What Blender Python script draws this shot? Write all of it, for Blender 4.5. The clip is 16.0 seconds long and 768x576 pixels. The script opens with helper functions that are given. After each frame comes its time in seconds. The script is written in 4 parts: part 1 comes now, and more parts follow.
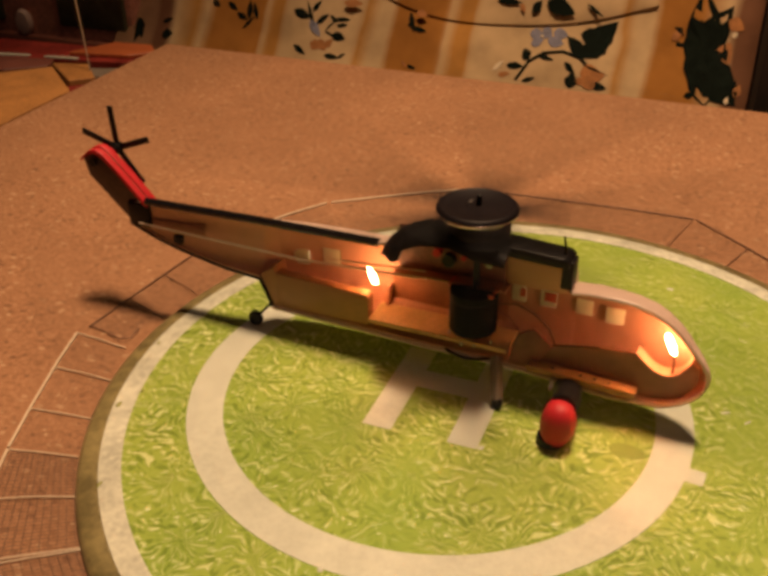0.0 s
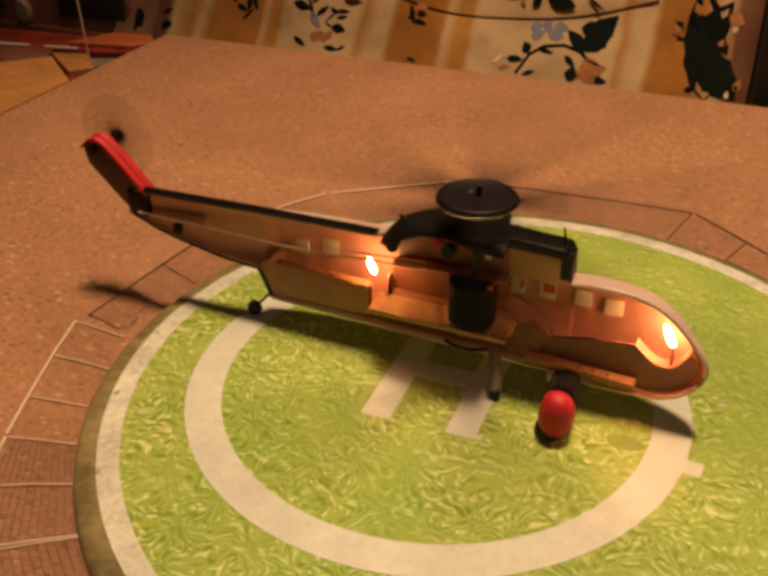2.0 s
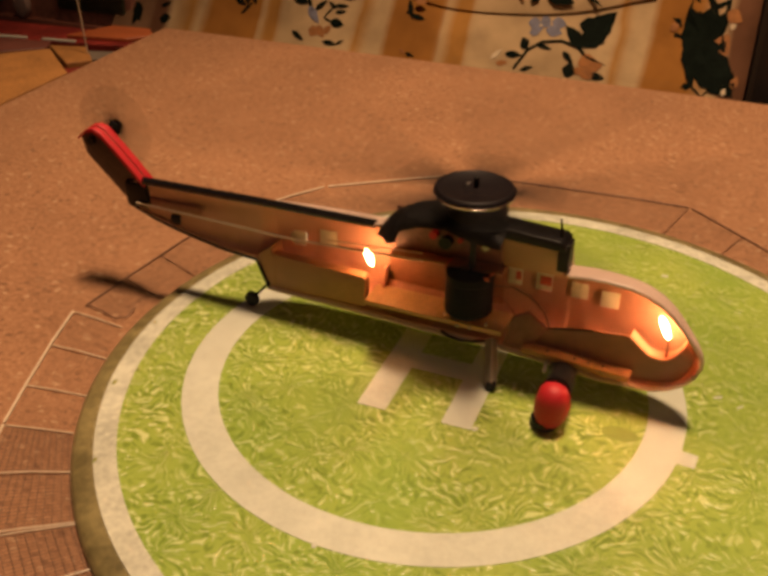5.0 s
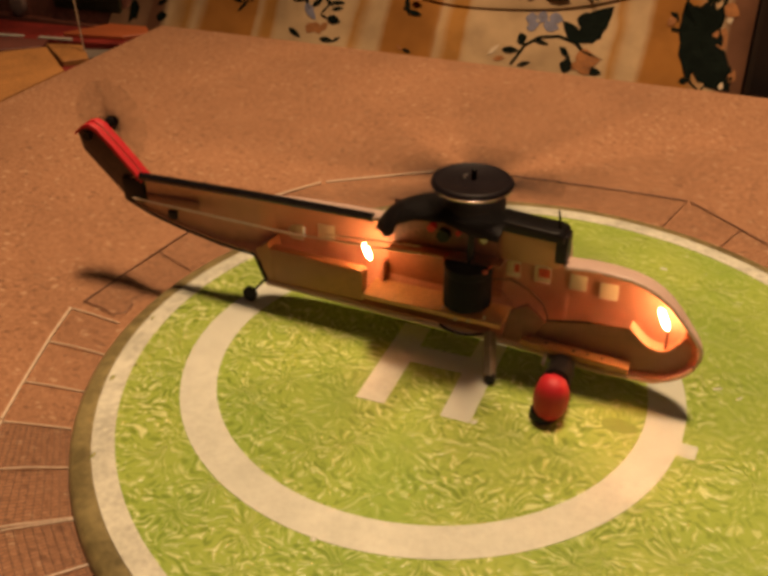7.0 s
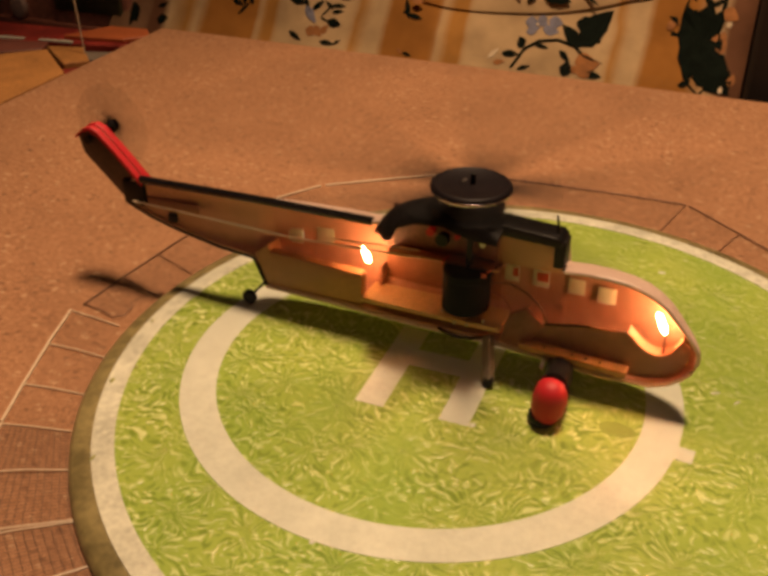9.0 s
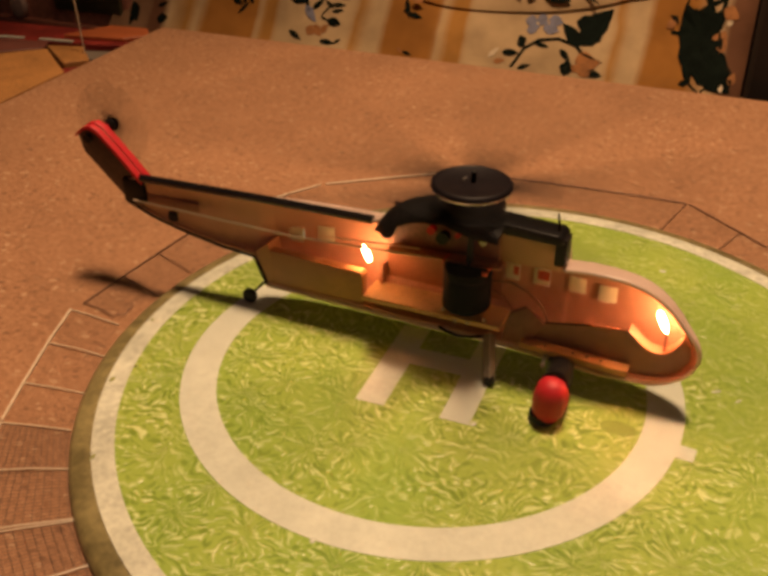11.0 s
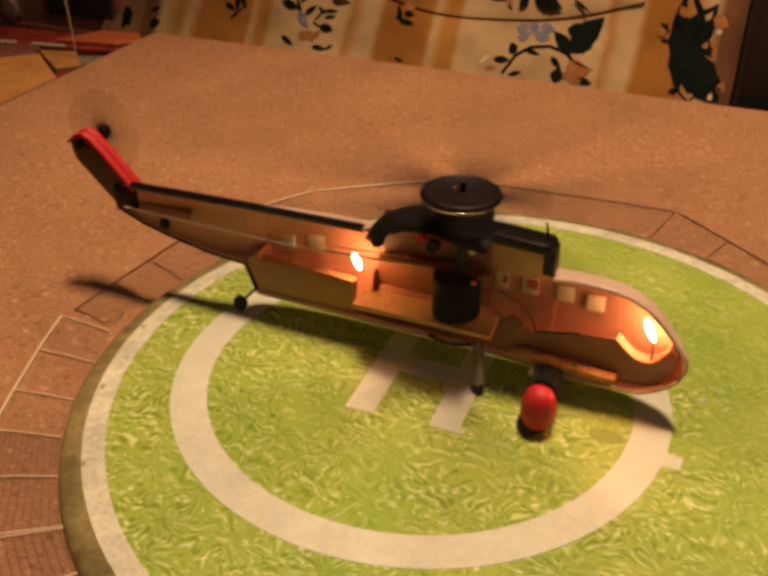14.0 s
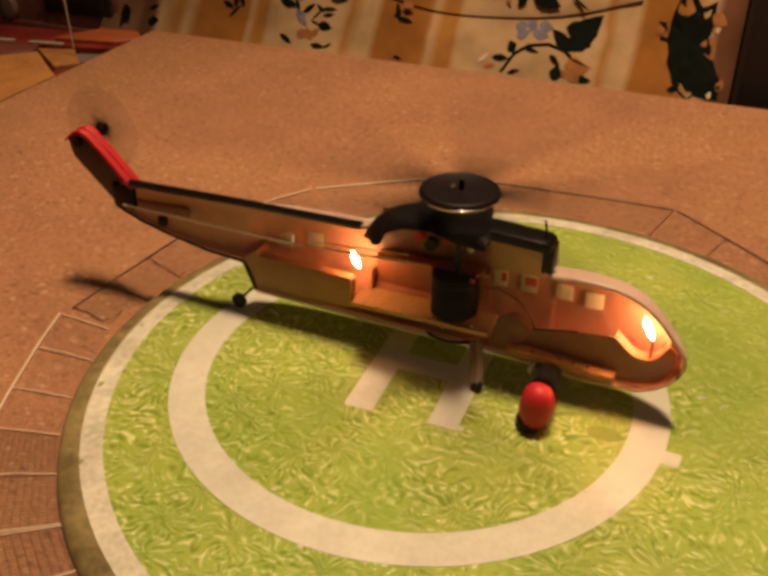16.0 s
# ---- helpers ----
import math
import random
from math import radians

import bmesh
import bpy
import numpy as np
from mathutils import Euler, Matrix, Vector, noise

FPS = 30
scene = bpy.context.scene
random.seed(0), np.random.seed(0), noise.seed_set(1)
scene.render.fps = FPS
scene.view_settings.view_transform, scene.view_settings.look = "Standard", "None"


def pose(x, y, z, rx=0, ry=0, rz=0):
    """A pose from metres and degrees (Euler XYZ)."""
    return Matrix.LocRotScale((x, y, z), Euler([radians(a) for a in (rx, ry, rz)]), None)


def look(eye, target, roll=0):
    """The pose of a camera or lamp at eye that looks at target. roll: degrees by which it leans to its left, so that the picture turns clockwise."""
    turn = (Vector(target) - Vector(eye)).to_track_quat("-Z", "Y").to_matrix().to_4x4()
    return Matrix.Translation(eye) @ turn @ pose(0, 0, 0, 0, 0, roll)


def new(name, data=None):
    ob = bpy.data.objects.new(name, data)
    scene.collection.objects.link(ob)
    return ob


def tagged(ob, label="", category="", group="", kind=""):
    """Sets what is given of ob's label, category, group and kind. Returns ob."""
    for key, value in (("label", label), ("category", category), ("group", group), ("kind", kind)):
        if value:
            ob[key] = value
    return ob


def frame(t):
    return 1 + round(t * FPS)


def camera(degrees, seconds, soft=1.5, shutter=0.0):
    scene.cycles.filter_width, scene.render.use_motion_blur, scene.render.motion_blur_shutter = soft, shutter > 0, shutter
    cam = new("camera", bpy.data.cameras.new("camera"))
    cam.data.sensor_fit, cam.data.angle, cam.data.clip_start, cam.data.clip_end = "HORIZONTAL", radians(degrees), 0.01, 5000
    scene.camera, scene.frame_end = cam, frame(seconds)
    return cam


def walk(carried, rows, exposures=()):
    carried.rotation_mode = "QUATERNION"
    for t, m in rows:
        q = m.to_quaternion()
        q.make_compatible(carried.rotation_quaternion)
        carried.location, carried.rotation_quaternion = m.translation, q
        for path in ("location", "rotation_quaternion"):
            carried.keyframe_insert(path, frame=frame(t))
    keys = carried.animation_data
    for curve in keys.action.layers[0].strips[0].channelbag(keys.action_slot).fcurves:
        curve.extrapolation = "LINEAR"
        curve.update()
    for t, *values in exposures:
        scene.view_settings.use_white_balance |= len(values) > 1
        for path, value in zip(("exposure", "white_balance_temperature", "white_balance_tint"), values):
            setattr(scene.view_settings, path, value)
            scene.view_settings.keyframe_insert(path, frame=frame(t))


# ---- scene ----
cam = camera(44.9, 16.0, soft=3.9, shutter=1.0)
PATH = [
    (0, (-0.01484, -0.23981, 0.18492), (-0.01761, 0.10264, -0.02178), -0.648),
    (0.5, (-0.01527, -0.24008, 0.18491), (-0.01802, 0.10207, -0.02227), -0.575),
    (1, (-0.01529, -0.24004, 0.18372), (-0.01766, 0.10117, -0.02501), -0.423),
    (1.5, (-0.01522, -0.24036, 0.18373), (-0.01712, 0.10090, -0.02493), -0.265),
    (2, (-0.01525, -0.24046, 0.18369), (-0.01712, 0.10076, -0.02504), -0.173),
    (2.5, (-0.01549, -0.24060, 0.18348), (-0.01724, 0.10053, -0.02539), -0.034),
    (3, (-0.01522, -0.24082, 0.18343), (-0.01650, 0.10020, -0.02560), 0.210),
    (3.5, (-0.01553, -0.24104, 0.18395), (-0.01602, 0.09993, -0.02520), 0.381),
    (4, (-0.01554, -0.24162, 0.18389), (-0.01517, 0.09939, -0.02518), 0.490),
    (6.5, (-0.01510, -0.24276, 0.18038), (-0.01661, 0.09728, -0.03027), -0.166),
    (7, (-0.01510, -0.24278, 0.18059), (-0.01510, 0.09771, -0.02933), -0.042),
    (7.5, (-0.01501, -0.24305, 0.18174), (-0.01471, 0.09753, -0.02804), 0.089),
    (8, (-0.01512, -0.24320, 0.18161), (-0.01492, 0.09735, -0.02822), 0.095),
    (8.5, (-0.01490, -0.24331, 0.18152), (-0.01485, 0.09733, -0.02816), 0.083),
    (9, (-0.01491, -0.24345, 0.18160), (-0.01478, 0.09749, -0.02758), 0.113),
    (11.5, (-0.01517, -0.24296, 0.18034), (-0.01511, 0.09792, -0.02894), 0.024),
    (12, (-0.01542, -0.24266, 0.17867), (-0.01677, 0.09750, -0.03179), -0.293),
    (12.5, (-0.01526, -0.24316, 0.18121), (-0.01405, 0.09755, -0.02836), 0.128),
    (13, (-0.01448, -0.24405, 0.18296), (-0.01131, 0.09710, -0.02587), 0.392),
    (13.5, (-0.01411, -0.24442, 0.18349), (-0.01025, 0.09749, -0.02406), 0.551),
    (14, (-0.01429, -0.24396, 0.18327), (-0.01089, 0.09767, -0.02476), 0.530),
    (14.5, (-0.01461, -0.24367, 0.18312), (-0.01147, 0.09781, -0.02516), 0.504),
    (15, (-0.01460, -0.24337, 0.18234), (-0.01201, 0.09817, -0.02584), 0.441),
    (15.5, (-0.01440, -0.24353, 0.18239), (-0.01158, 0.09767, -0.02635), 0.457),
    (16, (-0.01422, -0.24389, 0.18285), (-0.01029, 0.09746, -0.02565), 0.579),
]
walk(cam, [(t, look(eye, target, roll)) for t, eye, target, roll in PATH], exposures=[(0.0, 0.0), (16.0, 0.0)])

# ---- world and light: evening room, one warm lamp overhead, an added front fill ----
world = bpy.data.worlds.new("room_dim")
world.use_nodes = True
world.node_tree.nodes["Background"].inputs["Color"].default_value = (1.0, 0.62, 0.36, 1)
world.node_tree.nodes["Background"].inputs["Strength"].default_value = 0.012
scene.world = world


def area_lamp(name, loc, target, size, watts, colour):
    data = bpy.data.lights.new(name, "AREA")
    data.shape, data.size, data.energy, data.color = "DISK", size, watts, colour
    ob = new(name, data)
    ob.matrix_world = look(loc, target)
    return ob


top_lamp = bpy.data.lights.new("shaded_lamp_light", "SPOT")
top_lamp.energy, top_lamp.color, top_lamp.shadow_soft_size = 125.0, (1.0, 0.64, 0.375), 0.11
# cone edge darkens the far corners, partly in place of lens falloff
top_lamp.spot_size, top_lamp.spot_blend = radians(52.5), 1.0
new("shaded_lamp_light", top_lamp).matrix_world = look((0.126, 0.145, 1.50), (0.066, -0.02, 0.0))
# unseen fill light added above the camera, brightening the open hull and rotor rim
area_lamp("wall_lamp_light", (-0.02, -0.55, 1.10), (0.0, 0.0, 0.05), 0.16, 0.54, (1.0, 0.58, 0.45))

# ---- materials ----
MATS = {}


def nodes_of(name):
    m = bpy.data.materials.new(name)
    m.use_nodes = True
    nt = m.node_tree
    return m, nt, nt.nodes, nt.links, nt.nodes["Principled BSDF"]


def add(nt, kind, **values):
    n = nt.nodes.new(kind)
    for k, val in values.items():
        if k in n.inputs:
            n.inputs[k].default_value = val
    return n


def ramp(nt, stops):
    n = nt.nodes.new("ShaderNodeValToRGB")
    while len(n.color_ramp.elements) < len(stops):
        n.color_ramp.elements.new(0.5)
    for e, (p, c) in zip(n.color_ramp.elements, stops):
        e.position, e.color = p, (*c, 1)
    return n


def surface(name, base, rough=0.5, metal=0.0, var=0.25, scale=120.0, fine=900.0, bump=0.15, depth=0.0003, coat=0.0, spec=0.5):
    """Base colour with two scales of variation, and a fine relief."""
    if name in MATS:
        return MATS[name]
    m, nt, nodes, links, bsdf = nodes_of(name)
    tc = nodes.new("ShaderNodeTexCoord")
    big = add(nt, "ShaderNodeTexNoise", Scale=scale, Detail=4.0, Roughness=0.6)
    small = add(nt, "ShaderNodeTexNoise", Scale=fine, Detail=3.0, Roughness=0.6)
    links.new(tc.outputs["Object"], big.inputs["Vector"])
    links.new(tc.outputs["Object"], small.inputs["Vector"])
    both = nodes.new("ShaderNodeMath")
    both.operation = "ADD"
    links.new(big.outputs["Fac"], both.inputs[0])
    links.new(small.outputs["Fac"], both.inputs[1])
    dark = tuple(max(0.0, c * (1 - var)) for c in base)
    light = tuple(min(1.0, c * (1 + var)) for c in base)
    r = ramp(nt, [(0.35, dark), (0.65, light)])
    half = nodes.new("ShaderNodeMath")
    half.operation = "MULTIPLY"
    half.inputs[1].default_value = 0.5
    links.new(both.outputs[0], half.inputs[0])
    links.new(half.outputs[0], r.inputs["Fac"])
    links.new(r.outputs["Color"], bsdf.inputs["Base Color"])
    rr = add(nt, "ShaderNodeMapRange")
    rr.inputs["To Min"].default_value, rr.inputs["To Max"].default_value = rough * 0.8, min(1.0, rough * 1.2)
    links.new(big.outputs["Fac"], rr.inputs["Value"])
    links.new(rr.outputs["Result"], bsdf.inputs["Roughness"])
    bsdf.inputs["Metallic"].default_value = metal
    bsdf.inputs["Coat Weight"].default_value = coat
    bsdf.inputs["Specular IOR Level"].default_value = spec
    if bump:
        b = add(nt, "ShaderNodeBump", Strength=bump, Distance=depth)
        links.new(half.outputs[0], b.inputs["Height"])
        links.new(b.outputs["Normal"], bsdf.inputs["Normal"])
    MATS[name] = m
    return m


def glow(name, colour, strength):
    m, nt, nodes, links, bsdf = nodes_of(name)
    bsdf.inputs["Base Color"].default_value = (*colour, 1)
    bsdf.inputs["Emission Color"].default_value = (*colour, 1)
    bsdf.inputs["Emission Strength"].default_value = strength
    return m


def chipboard():
    """Hardboard: fine pressed fibres with pale flecks."""
    m, nt, nodes, links, bsdf = nodes_of("pressed_fibreboard")
    tc = nodes.new("ShaderNodeTexCoord")
    mapping = nodes.new("ShaderNodeMapping")
    mapping.inputs["Scale"].default_value = (1.0, 1.4, 1.0)
    links.new(tc.outputs["Object"], mapping.inputs["Vector"])
    broad = add(nt, "ShaderNodeTexNoise", Scale=14.0, Detail=5.0, Roughness=0.6)
    fibre = add(nt, "ShaderNodeTexNoise", Scale=420.0, Detail=6.0, Roughness=0.8, Distortion=0.6)
    fleck = add(nt, "ShaderNodeTexVoronoi", Scale=520.0, Randomness=1.0)
    links.new(tc.outputs["Object"], broad.inputs["Vector"])
    links.new(mapping.outputs["Vector"], fibre.inputs["Vector"])
    links.new(mapping.outputs["Vector"], fleck.inputs["Vector"])
    base = ramp(nt, [(0.30, (0.215, 0.104, 0.048)), (0.5, (0.372, 0.191, 0.098)), (0.70, (0.535, 0.305, 0.172))])
    links.new(fibre.outputs["Fac"], base.inputs["Fac"])
    tone = ramp(nt, [(0.3, (0.86, 0.84, 0.82)), (0.7, (1.08, 1.06, 1.04))])
    links.new(broad.outputs["Fac"], tone.inputs["Fac"])
    mul = nodes.new("ShaderNodeMixRGB")
    mul.blend_type = "MULTIPLY"
    mul.inputs["Fac"].default_value = 1.0
    links.new(base.outputs["Color"], mul.inputs["Color1"])
    links.new(tone.outputs["Color"], mul.inputs["Color2"])
    pick = ramp(nt, [(0.955, (0, 0, 0)), (0.985, (1, 1, 1))])
    sep = nodes.new("ShaderNodeSeparateColor")
    links.new(fleck.outputs["Color"], sep.inputs["Color"])
    links.new(sep.outputs["Red"], pick.inputs["Fac"])
    mix = nodes.new("ShaderNodeMixRGB")
    mix.inputs["Color2"].default_value = (0.62, 0.42, 0.25, 1)
    half = nodes.new("ShaderNodeMath")
    half.operation = "MULTIPLY"
    half.inputs[1].default_value = 0.5
    links.new(pick.outputs["Color"], half.inputs[0])
    links.new(half.outputs[0], mix.inputs["Fac"])
    links.new(mul.outputs["Color"], mix.inputs["Color1"])
    pit = ramp(nt, [(0.955, (0, 0, 0)), (0.98, (0.55, 0.55, 0.55))])
    links.new(sep.outputs["Green"], pit.inputs["Fac"])
    pitted = nodes.new("ShaderNodeMixRGB")
    pitted.inputs["Color2"].default_value = (0.13, 0.06, 0.03, 1)
    links.new(pit.outputs["Color"], pitted.inputs["Fac"])
    links.new(mix.outputs["Color"], pitted.inputs["Color1"])
    links.new(pitted.outputs["Color"], bsdf.inputs["Base Color"])
    bsdf.inputs["Roughness"].default_value = 0.62
    bsdf.inputs["Specular IOR Level"].default_value = 0.3
    b = add(nt, "ShaderNodeBump", Strength=0.45, Distance=0.0005)
    links.new(fibre.outputs["Fac"], b.inputs["Height"])
    links.new(b.outputs["Normal"], bsdf.inputs["Normal"])
    return m


def maths(nt, op, a, b=None):
    n = nt.nodes.new("ShaderNodeMath")
    n.operation = op
    for k, x in enumerate((a, b)):
        if x is None:
            continue
        if isinstance(x, (int, float)):
            n.inputs[k].default_value = x
        else:
            nt.links.new(x, n.inputs[k])
    return n.outputs[0]


def deck_green():
    """Crinkled green foil: short strokes, lit and shaded in the colour, that spread from small stars."""
    m, nt, nodes, links, bsdf = nodes_of("crinkled_green_foil")
    tc = nodes.new("ShaderNodeTexCoord")
    warp = add(nt, "ShaderNodeTexNoise", Scale=85.0, Detail=2.0)
    links.new(tc.outputs["Object"], warp.inputs["Vector"])
    sub = nodes.new("ShaderNodeVectorMath")
    sub.operation = "SUBTRACT"
    sub.inputs[1].default_value = (0.5, 0.5, 0.5)
    links.new(warp.outputs["Color"], sub.inputs[0])
    sc = nodes.new("ShaderNodeVectorMath")
    sc.operation = "SCALE"
    sc.inputs["Scale"].default_value = 0.011
    links.new(sub.outputs["Vector"], sc.inputs[0])
    moved = nodes.new("ShaderNodeVectorMath")
    moved.operation = "ADD"
    links.new(tc.outputs["Object"], moved.inputs[0])
    links.new(sc.outputs["Vector"], moved.inputs[1])
    cells = add(nt, "ShaderNodeTexVoronoi", Scale=58.0)
    cells.voronoi_dimensions = "2D"
    links.new(moved.outputs["Vector"], cells.inputs["Vector"])
    away = nodes.new("ShaderNodeVectorMath")
    away.operation = "SUBTRACT"
    links.new(moved.outputs["Vector"], away.inputs[0])
    links.new(cells.outputs["Position"], away.inputs[1])
    sep = nodes.new("ShaderNodeSeparateXYZ")
    links.new(away.outputs["Vector"], sep.inputs["Vector"])
    turn = maths(nt, "ARCTAN2", sep.outputs["Y"], sep.outputs["X"])
    ln = nodes.new("ShaderNodeVectorMath")
    ln.operation = "LENGTH"
    links.new(away.outputs["Vector"], ln.inputs[0])
    pos = nodes.new("ShaderNodeCombineXYZ")
    links.new(maths(nt, "MULTIPLY", turn, 6.0), pos.inputs["X"])
    links.new(maths(nt, "MULTIPLY", ln.outputs["Value"], 300.0), pos.inputs["Y"])
    sepc = nodes.new("ShaderNodeSeparateColor")
    links.new(cells.outputs["Color"], sepc.inputs["Color"])
    links.new(maths(nt, "MULTIPLY", sepc.outputs["Red"], 40.0), pos.inputs["Z"])
    beside = nodes.new("ShaderNodeVectorMath")
    beside.operation = "ADD"
    beside.inputs[1].default_value = (0.42, 0.10, 0.0)
    links.new(pos.outputs["Vector"], beside.inputs[0])
    sides = []
    for where in (pos, beside):
        rays = add(nt, "ShaderNodeTexNoise", Scale=1.0, Detail=0.5, Roughness=0.4, Distortion=0.15)
        links.new(where.outputs["Vector"], rays.inputs["Vector"])
        sides.append(rays.outputs["Fac"])
    across = nodes.new("ShaderNodeVectorMath")
    across.operation = "ADD"
    across.inputs[1].default_value = (0.0006, 0.0011, 0.0)
    links.new(moved.outputs["Vector"], across.inputs[0])
    for where in (moved, across):
        curls = add(nt, "ShaderNodeTexNoise", Scale=260.0, Detail=0.5, Roughness=0.4, Distortion=0.9)
        links.new(where.outputs["Vector"], curls.inputs["Vector"])
        sides.append(curls.outputs["Fac"])
    near = add(nt, "ShaderNodeMapRange")
    near.inputs["From Min"].default_value, near.inputs["From Max"].default_value = 0.0012, 0.0045
    links.new(ln.outputs["Value"], near.inputs["Value"])
    rayed = maths(nt, "MULTIPLY", maths(nt, "SUBTRACT", sides[0], sides[1]), near.outputs["Result"])
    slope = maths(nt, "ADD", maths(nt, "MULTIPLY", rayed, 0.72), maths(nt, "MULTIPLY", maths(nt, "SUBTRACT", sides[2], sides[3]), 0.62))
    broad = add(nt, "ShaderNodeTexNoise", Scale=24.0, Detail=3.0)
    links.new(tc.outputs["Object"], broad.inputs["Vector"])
    # folds: lit crest and shaded foot painted as colour, fading in patches and towards +x
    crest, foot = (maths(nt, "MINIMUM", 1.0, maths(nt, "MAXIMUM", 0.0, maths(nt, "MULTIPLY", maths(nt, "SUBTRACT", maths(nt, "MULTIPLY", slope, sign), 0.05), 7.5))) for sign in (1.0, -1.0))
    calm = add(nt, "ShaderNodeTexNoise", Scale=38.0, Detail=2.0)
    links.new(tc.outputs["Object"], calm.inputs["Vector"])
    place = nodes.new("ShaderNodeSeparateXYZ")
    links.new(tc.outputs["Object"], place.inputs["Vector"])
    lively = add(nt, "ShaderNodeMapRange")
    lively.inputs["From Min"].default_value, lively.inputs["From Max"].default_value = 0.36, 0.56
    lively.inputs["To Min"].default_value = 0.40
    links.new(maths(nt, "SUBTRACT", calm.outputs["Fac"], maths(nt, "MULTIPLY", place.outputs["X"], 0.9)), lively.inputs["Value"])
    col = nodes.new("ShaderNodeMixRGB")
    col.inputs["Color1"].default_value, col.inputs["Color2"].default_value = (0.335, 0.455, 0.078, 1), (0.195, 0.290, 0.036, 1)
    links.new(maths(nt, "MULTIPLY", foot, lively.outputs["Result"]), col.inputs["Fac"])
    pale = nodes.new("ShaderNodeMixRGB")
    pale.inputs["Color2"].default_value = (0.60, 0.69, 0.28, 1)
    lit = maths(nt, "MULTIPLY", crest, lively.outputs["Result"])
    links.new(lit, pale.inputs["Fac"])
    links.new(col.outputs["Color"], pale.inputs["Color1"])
    tone = ramp(nt, [(0.35, (0.84, 0.90, 0.82)), (0.68, (1.14, 1.06, 1.12))])
    links.new(broad.outputs["Fac"], tone.inputs["Fac"])
    mul = nodes.new("ShaderNodeMixRGB")
    mul.blend_type = "MULTIPLY"
    mul.inputs["Fac"].default_value = 1.0
    links.new(pale.outputs["Color"], mul.inputs["Color1"])
    links.new(tone.outputs["Color"], mul.inputs["Color2"])
    links.new(mul.outputs["Color"], bsdf.inputs["Base Color"])
    bsdf.inputs["Roughness"].default_value = 0.34
    b = add(nt, "ShaderNodeBump", Strength=0.6, Distance=0.0004)
    links.new(lit, b.inputs["Height"])
    links.new(b.outputs["Normal"], bsdf.inputs["Normal"])
    return m


def striped_fabric(stops):
    """Woven cloth with long stripes; stops: (place along the cloth in metres, colour)."""
    m, nt, nodes, links, bsdf = nodes_of("striped_cotton_cloth")
    tc = nodes.new("ShaderNodeTexCoord")
    sep = nodes.new("ShaderNodeSeparateXYZ")
    links.new(tc.outputs["Object"], sep.inputs["Vector"])
    rng = add(nt, "ShaderNodeMapRange")
    rng.inputs["From Min"].default_value, rng.inputs["From Max"].default_value = -0.15, 0.55
    wob = add(nt, "ShaderNodeTexNoise", Scale=30.0, Detail=2.0)
    links.new(tc.outputs["Object"], wob.inputs["Vector"])
    ws = nodes.new("ShaderNodeMath")
    ws.operation = "MULTIPLY_ADD"
    ws.inputs[1].default_value = 0.006
    links.new(wob.outputs["Fac"], ws.inputs[0])
    links.new(sep.outputs["X"], ws.inputs[2])
    links.new(ws.outputs[0], rng.inputs["Value"])
    r = ramp(nt, [(min(1, max(0, (p + 0.153) / 0.70)), c) for p, c in stops])
    r.color_ramp.interpolation = "LINEAR"
    links.new(rng.outputs["Result"], r.inputs["Fac"])
    weave = add(nt, "ShaderNodeTexNoise", Scale=1400.0, Detail=2.0)
    blot = add(nt, "ShaderNodeTexNoise", Scale=45.0, Detail=4.0)
    links.new(tc.outputs["Object"], weave.inputs["Vector"])
    links.new(tc.outputs["Object"], blot.inputs["Vector"])
    tone = ramp(nt, [(0.3, (0.78, 0.76, 0.74)), (0.7, (1.1, 1.08, 1.06))])
    links.new(blot.outputs["Fac"], tone.inputs["Fac"])
    mul = nodes.new("ShaderNodeMixRGB")
    mul.blend_type = "MULTIPLY"
    mul.inputs["Fac"].default_value = 1.0
    links.new(r.outputs["Color"], mul.inputs["Color1"])
    links.new(tone.outputs["Color"], mul.inputs["Color2"])
    links.new(mul.outputs["Color"], bsdf.inputs["Base Color"])
    bsdf.inputs["Roughness"].default_value = 0.9
    bsdf.inputs["Specular IOR Level"].default_value = 0.15
    b = add(nt, "ShaderNodeBump", Strength=0.3, Distance=0.0004)
    links.new(weave.outputs["Fac"], b.inputs["Height"])
    links.new(b.outputs["Normal"], bsdf.inputs["Normal"])
    return m


BOARD = chipboard()
GREEN = deck_green()
WHITE = surface("off_white_foil", (0.62, 0.65, 0.54), 0.4, var=0.10, scale=70, fine=500, bump=0.1)
WORN = surface("worn_off_white_foil", (0.59, 0.60, 0.48), 0.45, var=0.26, scale=90, fine=420, bump=0.15)
RIM = surface("olive_clear_edge", (0.22, 0.18, 0.075), 0.4, var=0.45, scale=45, fine=300)
BLACK = surface("black_plastic", (0.008, 0.007, 0.007), 0.42, var=0.4, scale=200, bump=0.1, spec=0.22)
BLACK_GLOSS = surface("glossy_black_plastic", (0.010, 0.009, 0.010), 0.2, var=0.3, scale=200, bump=0.04, coat=0.3)
MOTOR = surface("black_motor_tape", (0.005, 0.006, 0.006), 0.6, var=0.4, scale=300, spec=0.1)
SHELL_IN = surface("tan_moulded_plastic", (0.58, 0.295, 0.195), 0.45, var=0.16, scale=90, fine=700, bump=0.12)
OLIVE_IN = surface("olive_tan_plastic", (0.42, 0.205, 0.085), 0.5, var=0.15, scale=90, fine=700, bump=0.1)
